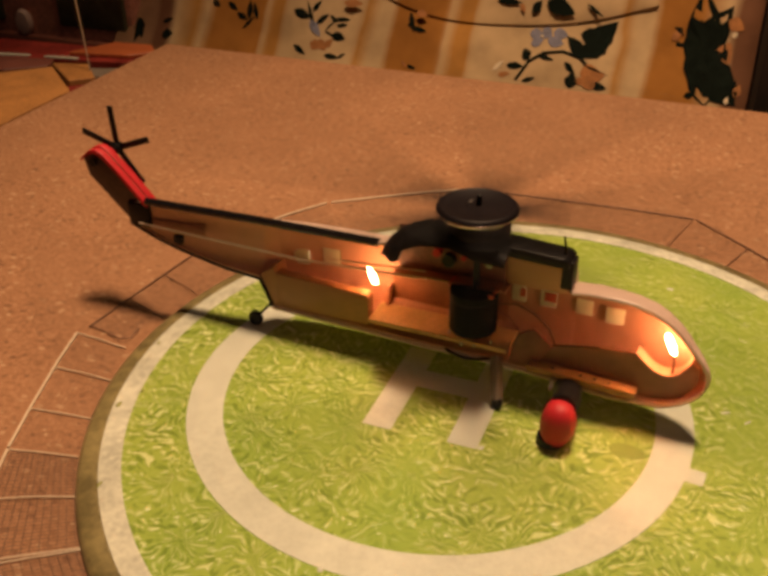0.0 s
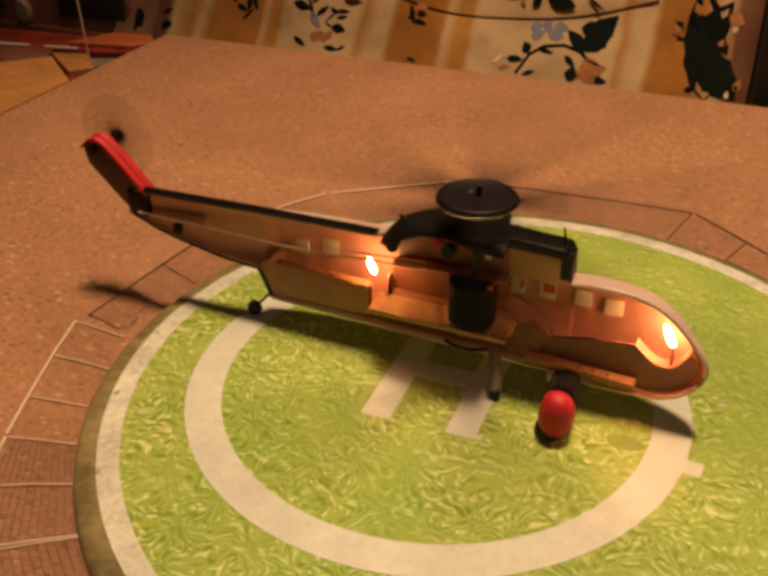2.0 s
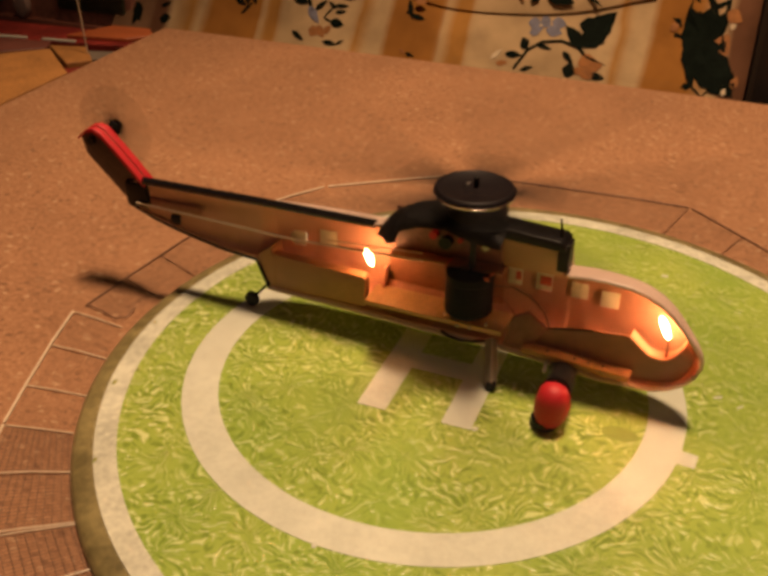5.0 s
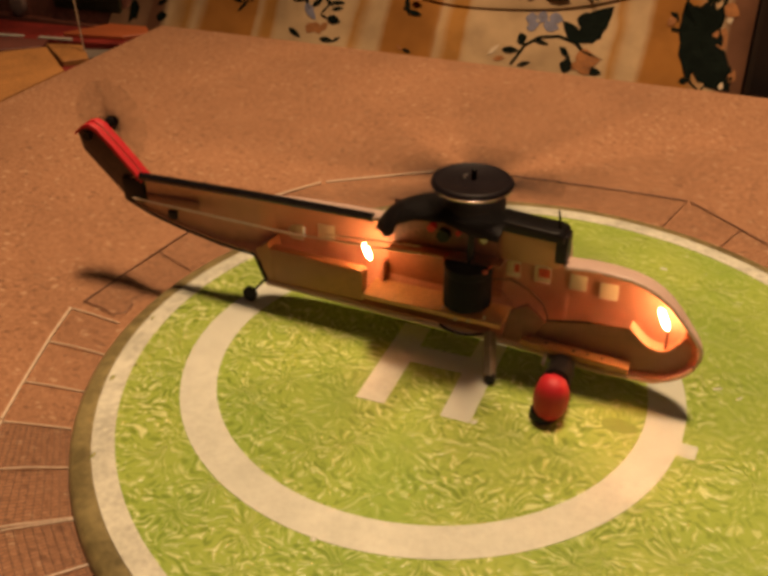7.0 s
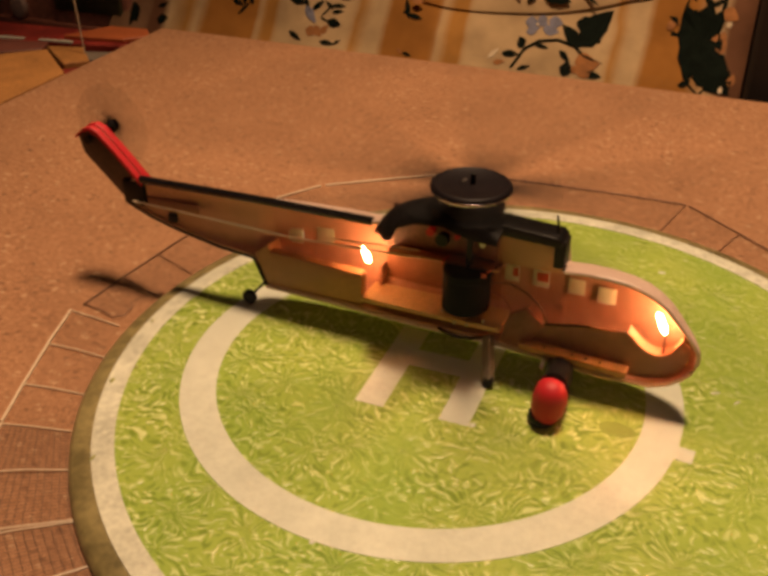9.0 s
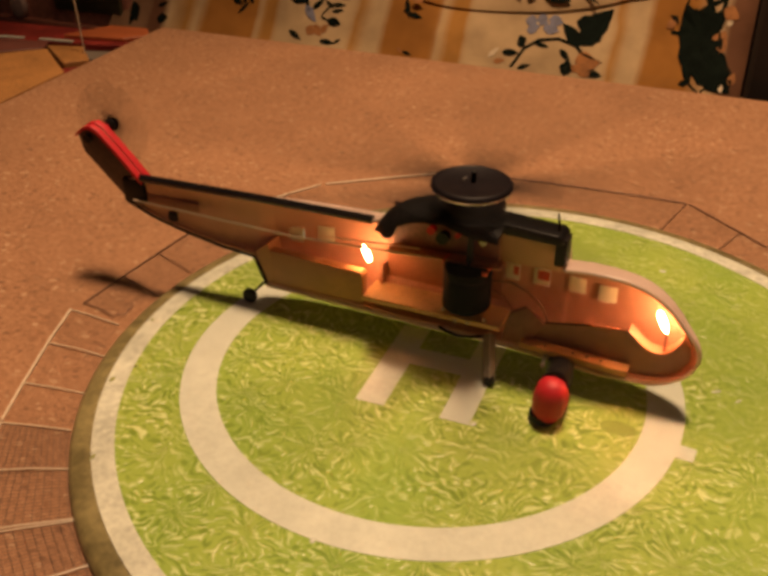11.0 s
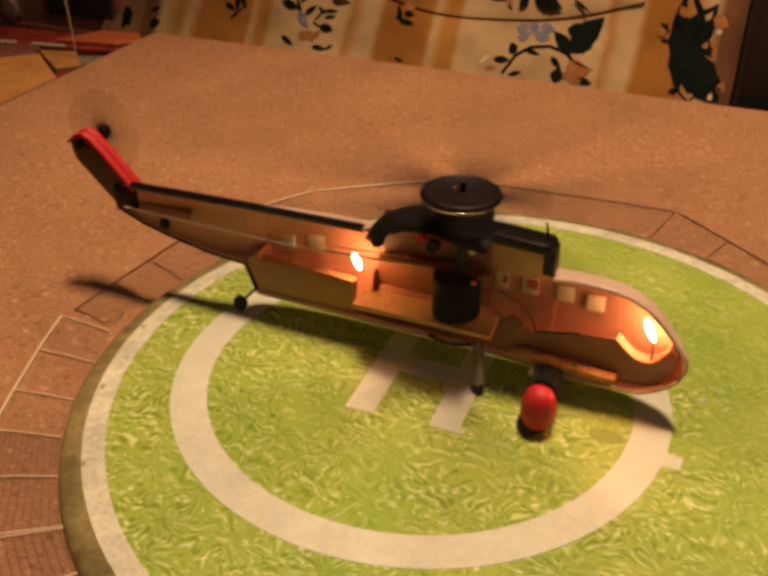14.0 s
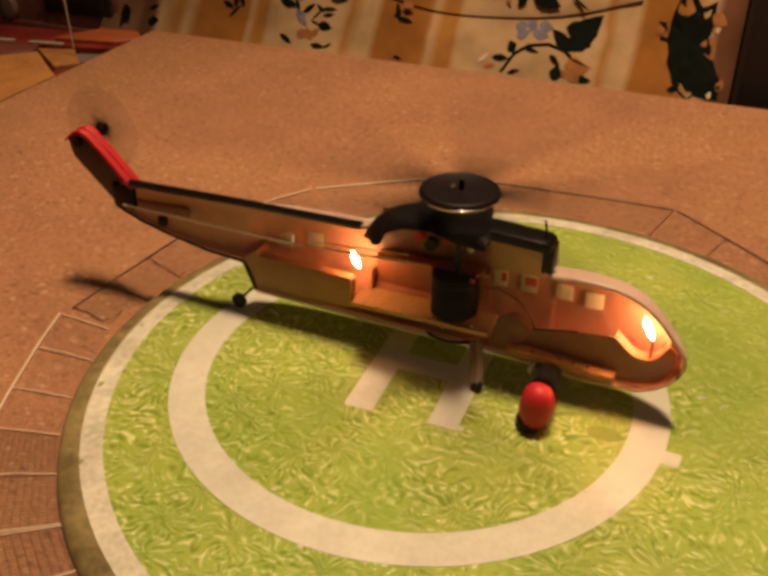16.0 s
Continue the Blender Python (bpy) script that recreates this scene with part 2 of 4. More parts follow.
PINK = surface("pale_pink_shell_paint", (0.74, 0.55, 0.45), 0.4, var=0.1, scale=100)
COWLSHADE = surface("shadowed_cowl_brown", (0.20, 0.08, 0.05), 0.5, var=0.35, scale=150)
CABINSHADE = surface("shaded_cabin_brown", (0.33, 0.125, 0.06), 0.5, var=0.2, scale=120)
PLANK = surface("grained_brown_plywood", (0.46, 0.235, 0.085), 0.55, var=0.3, scale=200, fine=1200)
WOOD = surface("light_plywood", (0.62, 0.40, 0.18), 0.55, var=0.2, scale=160, fine=900)
COCKPIT = surface("mid_brown_plastic", (0.37, 0.165, 0.10), 0.5, var=0.2, scale=120)
PANEL = surface("light_olive_tan_plastic", (0.54, 0.33, 0.19), 0.5, var=0.15, scale=120)
DARKTAN = surface("brown_plastic", (0.27, 0.10, 0.065), 0.5, var=0.25, scale=120)
DARKFIN = surface("dark_brown_plastic", (0.065, 0.034, 0.022), 0.5, var=0.4, scale=150)
RED = surface("bright_red_paint", (0.52, 0.012, 0.020), 0.55, var=0.1, scale=150, bump=0.05)
METAL = surface("dull_steel", (0.45, 0.40, 0.35), 0.35, metal=0.9, var=0.2)
GREYLEG = surface("grey_brown_strut_plastic", (0.22, 0.18, 0.14), 0.5, var=0.2)
WIRE = surface("pale_wire", (0.70, 0.58, 0.42), 0.4, var=0.15, scale=300)
DARKWIRE = surface("brown_wire", (0.16, 0.08, 0.045), 0.5, var=0.3, scale=300)
NET = surface("brown_netting", (0.16, 0.09, 0.055), 0.8, var=0.2, scale=400)
CARD = surface("yellow_cardboard", (0.42, 0.19, 0.05), 0.7, var=0.3, scale=40, fine=500)
REDCARD = surface("red_cover_paper", (0.25, 0.030, 0.022), 0.45, var=0.6, scale=45)
ORANGE = surface("orange_paper", (0.46, 0.12, 0.035), 0.55, var=0.15, scale=60)
DARKBOX = surface("dark_brown_card", (0.20, 0.07, 0.05), 0.5, var=0.35, scale=40)
CABWOOD = surface("red_brown_cabinet_wood", (0.40, 0.175, 0.12), 0.45, var=0.4, scale=30, fine=300)
TABLE = surface("dark_table_wood", (0.12, 0.06, 0.032), 0.45, var=0.3, scale=25, fine=300)
WALL = surface("brown_beige_wall_paint", (0.26, 0.19, 0.13), 0.85, var=0.06, scale=6, fine=90, bump=0.1, depth=0.002)
FLOOR = surface("brown_carpet", (0.18, 0.10, 0.06), 0.9, var=0.25, scale=20, fine=400)
LEAF = surface("dark_green_print", (0.007, 0.011, 0.008), 0.95, var=0.45, scale=120, bump=0, spec=0.05)
BLUE = surface("blue_grey_print", (0.20, 0.20, 0.26), 0.9, var=0.35, scale=140, bump=0)
RUST = surface("rust_orange_print", (0.36, 0.15, 0.045), 0.9, var=0.35, scale=140, bump=0)
CREAM = surface("cream_print", (0.66, 0.54, 0.36), 0.9, var=0.2, scale=100, bump=0)
REARBULB = glow("glowing_small_bulb", (1.0, 0.45, 0.17), 100.0)
BULB = glow("glowing_filament_bulb", (1.0, 0.47, 0.19), 150.0)
GLAZING = surface("frosted_pale_plastic", (0.82, 0.80, 0.60), 0.35, var=0.12, scale=200, bump=0.1)
BLIND = surface("dull_red_plastic", (0.60, 0.10, 0.06), 0.5, var=0.2, scale=300)
PLATE = surface("matt_black_brown_plastic", (0.010, 0.007, 0.008), 0.5, var=0.4, scale=200, bump=0.08, spec=0.14)
RIMGLOSS = surface("pale_highlight_metal", (0.72, 0.60, 0.62), 0.22, metal=1.0, var=0.1, bump=0.02)
WORNGREEN = surface("dull_worn_green_foil", (0.27, 0.34, 0.055), 0.45, var=0.15, scale=300)
STAIN = surface("brown_stain", (0.32, 0.34, 0.09), 0.6, var=0.3, scale=300)
BLUECAP = surface("dark_blue_plastic", (0.03, 0.04, 0.12), 0.4, var=0.2)
GREENPANE = surface("dark_green_panel", (0.12, 0.14, 0.085), 0.35, var=0.5, scale=60)
BLACKBROWN = surface("black_brown_fabric", (0.02, 0.013, 0.01), 0.9, var=0.3, scale=80)

# ---- mesh helpers ----


def mesh_ob(name, bm, material, smooth=False):
    me = bpy.data.meshes.new(name)
    bmesh.ops.recalc_face_normals(bm, faces=bm.faces)
    bm.to_mesh(me)
    bm.free()
    me.materials.append(material)
    if smooth:
        me.polygons.foreach_set("use_smooth", [True] * len(me.polygons))
        me.set_sharp_from_angle(angle=radians(40))
    return new(name, me)


def part(name, bm, material, parent, label="", smooth=True):
    ob = mesh_ob(name, bm, material, smooth)
    ob.parent = parent
    if label:
        ob["label"] = label
    return ob


def thing(name, m, label, category, group="", kind=""):
    ob = new(name)
    ob.empty_display_size = 0.02
    ob.matrix_world = m
    return tagged(ob, label, category, group, kind)


def block(bm, x0, x1, y0, y1, z0, z1, bevel=0.0):
    made = bmesh.ops.create_cube(bm, size=1.0)["verts"]
    bmesh.ops.transform(bm, matrix=Matrix.Translation(((x0 + x1) / 2, (y0 + y1) / 2, (z0 + z1) / 2)) @ Matrix.Diagonal((x1 - x0, y1 - y0, z1 - z0, 1)), verts=made)
    if bevel:
        edges = list({e for w in made for e in w.link_edges})
        bmesh.ops.bevel(bm, geom=edges, offset=bevel, segments=2, affect="EDGES", profile=0.5)
    return bm


def boxed(x0, x1, y0, y1, z0, z1, bevel=0.0):
    return block(bmesh.new(), x0, x1, y0, y1, z0, z1, bevel)


def turned(profile, seg=32, bm=None, m=Matrix.Identity(4)):
    """A body of revolution about z from (radius, height) pairs."""
    bm = bm or bmesh.new()
    rings = []
    for r, z in profile:
        if r < 1e-7:
            rings.append([bm.verts.new(m @ Vector((0, 0, z)))])
        else:
            rings.append([bm.verts.new(m @ Vector((r * math.cos(a), r * math.sin(a), z))) for a in (2 * math.pi * i / seg for i in range(seg))])
    for a, b in zip(rings, rings[1:]):
        for i in range(seg):
            j = (i + 1) % seg
            if len(a) == 1 and len(b) == 1:
                continue
            if len(a) == 1:
                bm.faces.new((a[0], b[i], b[j]))
            elif len(b) == 1:
                bm.faces.new((a[i], a[j], b[0]))
            else:
                bm.faces.new((a[i], a[j], b[j], b[i]))
    return bm


def tube(points, radius, seg=8, bm=None, taper=1.0):
    """A round rod along a line of points."""
    bm = bm or bmesh.new()
    pts = [Vector(p) for p in points]
    rings = []
    for k, p in enumerate(pts):
        d = (pts[min(k + 1, len(pts) - 1)] - pts[max(k - 1, 0)]).normalized()
        side = d.cross(Vector((0, 0, 1)) if abs(d.z) < 0.9 else Vector((1, 0, 0))).normalized()
        up = side.cross(d)
        r = radius * (1 + (taper - 1) * k / max(1, len(pts) - 1))
        rings.append([bm.verts.new(p + r * (math.cos(a) * side + math.sin(a) * up)) for a in (2 * math.pi * i / seg for i in range(seg))])
    for a, b in zip(rings, rings[1:]):
        for i in range(seg):
            bm.faces.new((a[i], a[(i + 1) % seg], b[(i + 1) % seg], b[i]))
    bm.faces.new(rings[0])
    bm.faces.new(rings[-1])
    return bm


def prism(outline, y0, y1, bevel=0.0):
    """An outline in the x-z plane, carried from y0 to y1."""
    bm = bmesh.new()
    a = [bm.verts.new((x, y0, z)) for x, z in outline]
    b = [bm.verts.new((x, y1, z)) for x, z in outline]
    bm.faces.new(a)
    bm.faces.new(b)
    n = len(outline)
    for i in range(n):
        bm.faces.new((a[i], a[(i + 1) % n], b[(i + 1) % n], b[i]))
    if bevel:
        bmesh.ops.bevel(bm, geom=list(bm.edges), offset=bevel, segments=2, affect="EDGES", profile=0.5)
    return bm


def flat_ring(r0, r1, z0, z1, seg=160, cx=0.0, cy=0.0):
    return turned([(r0, z0), (r1, z0), (r1, z1), (r0, z1), (r0, z0)], seg, None, Matrix.Translation((cx, cy, 0)))


TURN = -21.5
BX, BY = -0.1715, 0.4115
BOARD_AT = pose(BX, BY, -0.005, 0, 0, TURN)

# ---- room ----
HALF = 2.2


def setting(name, bm, material, label):
    return tagged(mesh_ob(name, bm, material), label, name.split("_")[0], kind="structure")


setting("floor", boxed(-HALF, HALF, -HALF, HALF, -0.80, -0.75), FLOOR, "brown carpet floor of the dim room")
setting("ceiling", boxed(-HALF, HALF, -HALF, HALF, 1.75, 1.80), WALL, "brown-beige painted ceiling of the dim room")
setting("wall_north", boxed(-HALF, HALF, HALF, HALF + 0.1, -0.75, 1.75), WALL, "plain brown-beige painted wall")
setting("wall_south", boxed(-HALF, HALF, -HALF - 0.1, -HALF, -0.75, 1.75), WALL, "plain brown-beige painted wall")
setting("wall_east", boxed(HALF, HALF + 0.1, -HALF, HALF, -0.75, 1.75), WALL, "plain brown-beige painted wall")
setting("wall_west", boxed(-HALF - 0.1, -HALF, -HALF, HALF, -0.75, 1.75), WALL, "plain brown-beige painted wall")

# ---- table and board ----


def make_table():
    t = thing("table", pose(BX, BY, -0.75, 0, 0, TURN), "dark wooden table under the fibreboard", "table")
    part("tabletop", boxed(-0.62, 0.80, -0.95, 0.040, 0.685, 0.72, 0.004), TABLE, t)
    for x in (-0.56, 0.74):
        for y in (-0.88, -0.06):
            part("leg", boxed(x - 0.025, x + 0.025, y - 0.025, y + 0.025, 0.0, 0.685, 0.003), TABLE, t)


make_table()
board = tagged(mesh_ob("fibreboard", boxed(0, 0.72, -0.86, 0, -0.025, 0, 0.0008), BOARD), "brown pressed fibreboard sheet lying on the table", "board")
board.matrix_world = BOARD_AT

for u, n, long, wide in ((0.108, -0.082, 0.0042, 0.0010), (0.210, -0.117, 0.003, 0.0012), (0.198, -0.261, 0.0026, 0.001), (0.133, -0.060, 0.002, 0.0009), (0.180, -0.279, 0.003, 0.0012), (0.0585, -0.210, 0.0022, 0.0009), (0.312, -0.060, 0.0026, 0.001), (0.208, -0.158, 0.002, 0.0008)):
    dent = part("dent", turned([(0, -0.0003), (1, -0.0003), (0.8, 0.00012), (0, 0.0001)], 14), DARKWIRE, board, "small dark chip in the surface")
    dent.matrix_basis = pose(u, n, 0, 0, 0, 8) @ Matrix.Diagonal((long / 2, wide / 2, 1, 1))

# ---- helideck ----
CX, CY = 0.0229, -0.0073


def make_deck():
    d = thing("helideck", pose(0, 0, -0.005), "round green model helicopter deck with white rings", "helideck")
    m = Matrix.Translation((CX, CY, 0))
    part("deck_plate", turned([(0, 0.0), (0.1328, 0.0), (0.1335, 0.0008), (0.1332, 0.0028), (0.1315, 0.0044), (0.1275, 0.0048), (0, 0.0048)], 160, None, m), RIM, d, "olive green plate edge")
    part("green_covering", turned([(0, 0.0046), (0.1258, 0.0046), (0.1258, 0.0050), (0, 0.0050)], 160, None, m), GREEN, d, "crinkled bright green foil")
    part("border_ring", flat_ring(0.1200, 0.1266, 0.0048, 0.00515, 160, CX, CY), WORN, d, "off-white border line")
    part("landing_circle", flat_ring(0.0686, 0.0800, 0.0048, 0.00515), WHITE, d, "broad off-white circle")
    lm = pose(-0.0634, 0.0418, 0, 0, 0, TURN)
    for name, x0, x1, y0, y1 in (("letter_h_bar", 0.0573, 0.0667, -0.0378, 0.0065), ("letter_h_bar", 0.0846, 0.0940, -0.0370, 0.0065), ("letter_h_crossbar", 0.0667, 0.0846, -0.0140, -0.0050)):
        ob = part(name, boxed(x0, x1, y0, y1, 0.0048, 0.00515), WHITE, d, "off-white bar of the letter H")
        ob.matrix_basis = lm
    ob = part("marking_tab", boxed(-0.003, 0.003, -0.003, 0.003, 0.0048, 0.00512), WHITE, d, "small off-white tab")
    ob.matrix_basis = pose(0.0718, -0.0395, 0, 0, 0, -28)
    ob = part("worn_patch", turned([(0, 0.0046), (0.0042, 0.0046), (0.0042, 0.00505), (0, 0.00505)], 24), WORNGREEN, d, "dull oval mark on the foil")
    ob.matrix_basis = pose(0.0551, -0.0284, 0, 0, 0, TURN) @ Matrix.Diagonal((1.3, 0.8, 1, 1))
    for x, y, long, wide, turn in ((0.0898, -0.0107, 0.0042, 0.0013, 10), (0.0920, 0.0640, 0.0036, 0.0018, -20), (0.0951, -0.0156, 0.0036, 0.0010, 30), (-0.0333, -0.0729, 0.0026, 0.0020, 60), (0.0119, -0.0265, 0.0028, 0.0022, 40)):
        chip = part("paint_chip", turned([(0, 0.0047), (1, 0.0047), (0.7, 0.0052), (0, 0.00522)], 10), WHITE, d, "pale chip in the foil")
        chip.matrix_basis = pose(x, y, 0, 0, 0, turn) @ Matrix.Diagonal((long / 2, wide / 2, 1, 1))
    for x, y, long, wide in ((-0.1020, -0.0046, 0.0034, 0.0018), (-0.0960, 0.0025, 0.0018, 0.0014), (-0.0985, -0.0412, 0.0030, 0.0012), (-0.0965, 0.0300, 0.0026, 0.0012)):
        stain = part("stain", turned([(0, 0.0047), (1, 0.0047), (0.8, 0.0052), (0, 0.0052)], 10), STAIN, d, "small brown stain on the border")
        stain.matrix_basis = pose(x, y, 0, 0, 0, 70) @ Matrix.Diagonal((long / 2, wide / 2, 1, 1))


make_deck()


def net_panel(a, b, inner_a, inner_b, pale, stops, thread, thick, curl=()):
    """One trapezoid net frame between two outer corners and the rim, lying on the board; stops: places of its cross wires."""
    a, b, ia, ib = (Vector((*p, 0.0)) for p in (a, b, inner_a, inner_b))
    mid = (a + b) / 2
    n = thing("safety_net_panel", pose(mid.x, mid.y, -0.0045), "wire-framed safety net panel beside the green deck", "safety net", "safety nets round the deck")
    a, b, ia, ib = a - mid, b - mid, ia - mid, ib - mid
    bow = (a - ia).normalized() * 0.0006
    lift = Vector((0, 0, 0.0003))
    part("outer_wire", tube([a, a.lerp(b, 0.3) + bow, a.lerp(b, 0.7) + bow + lift, b], 0.00045 if pale else 0.00032), WIRE if pale else DARKWIRE, n, "pale bent wire" if pale else "brown wire")
    for k, f in enumerate(stops):
        p, q = a.lerp(b, f), ia.lerp(ib, f)
        part("spoke", tube([p, p.lerp(q, 0.5) + lift * (1 + k % 2), q], 0.00024 if thick else 0.00018), WIRE if thick else DARKWIRE, n)
    if curl:
        part("loose_wire", tube([Vector((x, y, 0.0002 + 0.0002 * k)) - Vector((mid.x, mid.y, 0)) for k, (x, y) in enumerate(curl)], 0.00022), DARKWIRE, n, "loose curled brown wire end")
    bm = bmesh.new()
    across, along = 13, max(6, int((a - b).length / 0.0015))
    for k in range(1, along):
        f = k / along
        tube([a.lerp(b, f), ia.lerp(ib, f)], thread, 3, bm)
    for k in range(1, across):
        f = k / across
        tube([a.lerp(ia, f), b.lerp(ib, f)], thread, 3, bm)
    part("netting", bm, NET, n, "fine brown square netting", smooth=False)


def rim_at(p, r=0.1340):
    v = Vector((p[0] - CX, p[1] - CY)).normalized() * r
    return (CX + v.x, CY + v.y)


CURL = ((-0.1265, 0.0481), (-0.1190, 0.0437), (-0.1131, 0.0383), (-0.1092, 0.0392), (-0.1076, 0.0440), (-0.1086, 0.0482))
NETS = [((-0.1050, -0.1120), (-0.1286, -0.0680), None, (-0.0982, -0.0612), True, (0.0, 0.5, 0.99), 0.00013, True, ()),
        ((-0.1292, -0.0668), (-0.1332, -0.0206), (-0.0982, -0.0608), (-0.1104, -0.0242), True, (0.0, 0.53, 1.0), 0.00013, True, ()),
        ((-0.1333, -0.0196), (-0.1301, 0.0438), (-0.1104, -0.0235), (-0.1098, 0.0336), True, (0.30, 0.66, 1.0), 0.00003, True, ()),
        ((-0.1265, 0.0481), (-0.0896, 0.1158), (-0.1131, 0.0383), None, False, (0.28, 0.55, 1.0), 0.00005, False, CURL),
        ((-0.0890, 0.1168), (-0.0443, 0.1510), None, None, True, (0.5,), 0.00004, False, ()),
        ((-0.0421, 0.1517), (0.0243, 0.1652), None, None, True, (1.0,), 0.00004, False, ()),
        ((0.0253, 0.1651), (0.1207, 0.1316), None, None, False, (1.0,), 0.00004, False, ()),
        ((0.1217, 0.1308), (0.1520, 0.0705), None, None, False, (0.45, 1.0), 0.00004, False, ()),
        ((0.1524, 0.0695), (0.1640, 0.0100), None, None, True, (0.5, 1.0), 0.00004, False, ())]
for p, q, ip, iq, pale, stops, thread, thick, curl in NETS:
    net_panel(p, q, ip or rim_at(p), iq or rim_at(q), pale, stops, thread, thick, curl)

# ---- helicopter ----
HELI_AT = pose(-0.0634, 0.0418, 0.0002, 0, 0, -25.0)
MM = 0.001
SECTIONS = [(-47.0, 32.0, 41.0, 2.0), (-38, 28.0, 42.2, 2.3), (-28, 25.0, 42.2, 2.7), (-10, 21.0, 42.3, 3.8), (2.5, 19.7, 42.4, 6.0), (3.5, 19.0, 42.4, 6.4), (7.2, 9.0, 42.4, 9.6), (20, 8.4, 42.3, 13.0), (36, 8.0, 42.3, 14.2),
            (48, 7.2, 42.2, 14.6), (56, 6.8, 44.6, 14.8), (64, 6.5, 46.2, 15.0), (89, 6.0, 47.0, 15.0), (106, 4.5, 46.6, 15.0), (109.6, 4.0, 46.0, 15.0), (110.6, 3.8, 37.4, 15.0), (118, 2.8, 38.0, 14.8), (125, 2.0, 37.8, 14.2), (131, 2.0, 37.2, 13.4), (136, 2.0, 35.8, 12.6),
            (140, 2.2, 33.8, 11.6), (144, 2.9, 30.8, 10.2), (147, 3.9, 27.6, 9.0), (150, 5.6, 24.0, 7.4), (152.5, 8.0, 21.2, 5.4), (154.3, 11.0, 18.8, 3.0), (155.3, 14.0, 16.2, 0.8)]
WINDOWS = [(11.5, 17.0, 23.0, 28.2), (22.2, 28.0, 23.6, 29.4), (89.6, 93.7, 22.3, 27.9), (99.0, 103.8, 22.2, 27.9), (110.7, 115.6, 21.9, 27.3), (120.6, 125.8, 21.1, 26.5)]


def section_at(x):
    for a, b in zip(SECTIONS, SECTIONS[1:]):
        if a[0] <= x <= b[0]:
            f = (x - a[0]) / (b[0] - a[0])
            return tuple(a[k] + (b[k] - a[k]) * f for k in range(4))
    return SECTIONS[-1]


def rib(x, n, shrink=0.0):
    x, zb, zt, w = section_at(x)
    mid, half = (zt + zb) / 2, max(0.3, (zt - zb) / 2 - shrink)
    out = []
    for k in range(n + 1):
        a = math.pi * (k / n - 0.5)
        c, s = math.cos(a), math.sin(a)
        out.append((x * MM, max(0.05, w - shrink) * abs(c) ** 0.62 * MM if 0 < k < n else 0.0, (mid + half * math.copysign(abs(s) ** 0.8, s)) * MM))
    return out


def half_shell(x0, x1, shrink0, shrink1, holes):
    """The port half of the hull, hollow, with windows cut through it."""
    xs = sorted({round(x0 + k, 3) for k in range(int(x1 - x0) + 1)} | {x1} | {s[0] for s in SECTIONS if x0 <= s[0] <= x1} | {e for w in holes for e in w[:2] if x0 <= e <= x1})
    n = 44
    bm = bmesh.new()
    outer = [[bm.verts.new(p) for p in rib(x, n, shrink0)] for x in xs]
    inner = [[bm.verts.new(p) for p in rib(x, n, shrink1)] for x in xs]

    def hole(i, k):
        cx = (xs[i] + xs[i + 1]) / 2
        cz = (outer[i][k].co.z + outer[i][k + 1].co.z) / 2 / MM
        return any(a < cx < b and c < cz < d for a, b, c, d in holes)

    last = len(xs) - 1
    for i in range(last):
        for k in range(n):
            if hole(i, k):
                continue
            bm.faces.new((outer[i][k], outer[i + 1][k], outer[i + 1][k + 1], outer[i][k + 1]))
            bm.faces.new((inner[i][k], inner[i][k + 1], inner[i + 1][k + 1], inner[i + 1][k]))
            for di, dk, e in ((-1, 0, (0, 0, 0, 1)), (1, 0, (1, 0, 1, 1)), (0, -1, (0, 0, 1, 0)), (0, 1, (0, 1, 1, 1))):
                ii, kk = i + di, k + dk
                if not (0 <= ii < last and 0 <= kk < n) or hole(ii, kk):
                    u, w = (i + e[0], k + e[1]), (i + e[2], k + e[3])
                    bm.faces.new((outer[u[0]][u[1]], outer[w[0]][w[1]], inner[w[0]][w[1]], inner[u[0]][u[1]]))
    return bm


def scaled(points):
    return [(x * MM, z * MM) for x, z in points]


def mmbox(x0, x1, y0, y1, z0, z1, bevel=0.2):
    return boxed(x0 * MM, x1 * MM, y0 * MM, y1 * MM, z0 * MM, z1 * MM, bevel * MM)


def along(x, line):
    for (x0, z0), (x1, z1) in zip(line, line[1:]):
        if x <= x1:
            return z0 + (z1 - z0) * max(0.0, x - x0) / (x1 - x0)
    return line[-1][1]


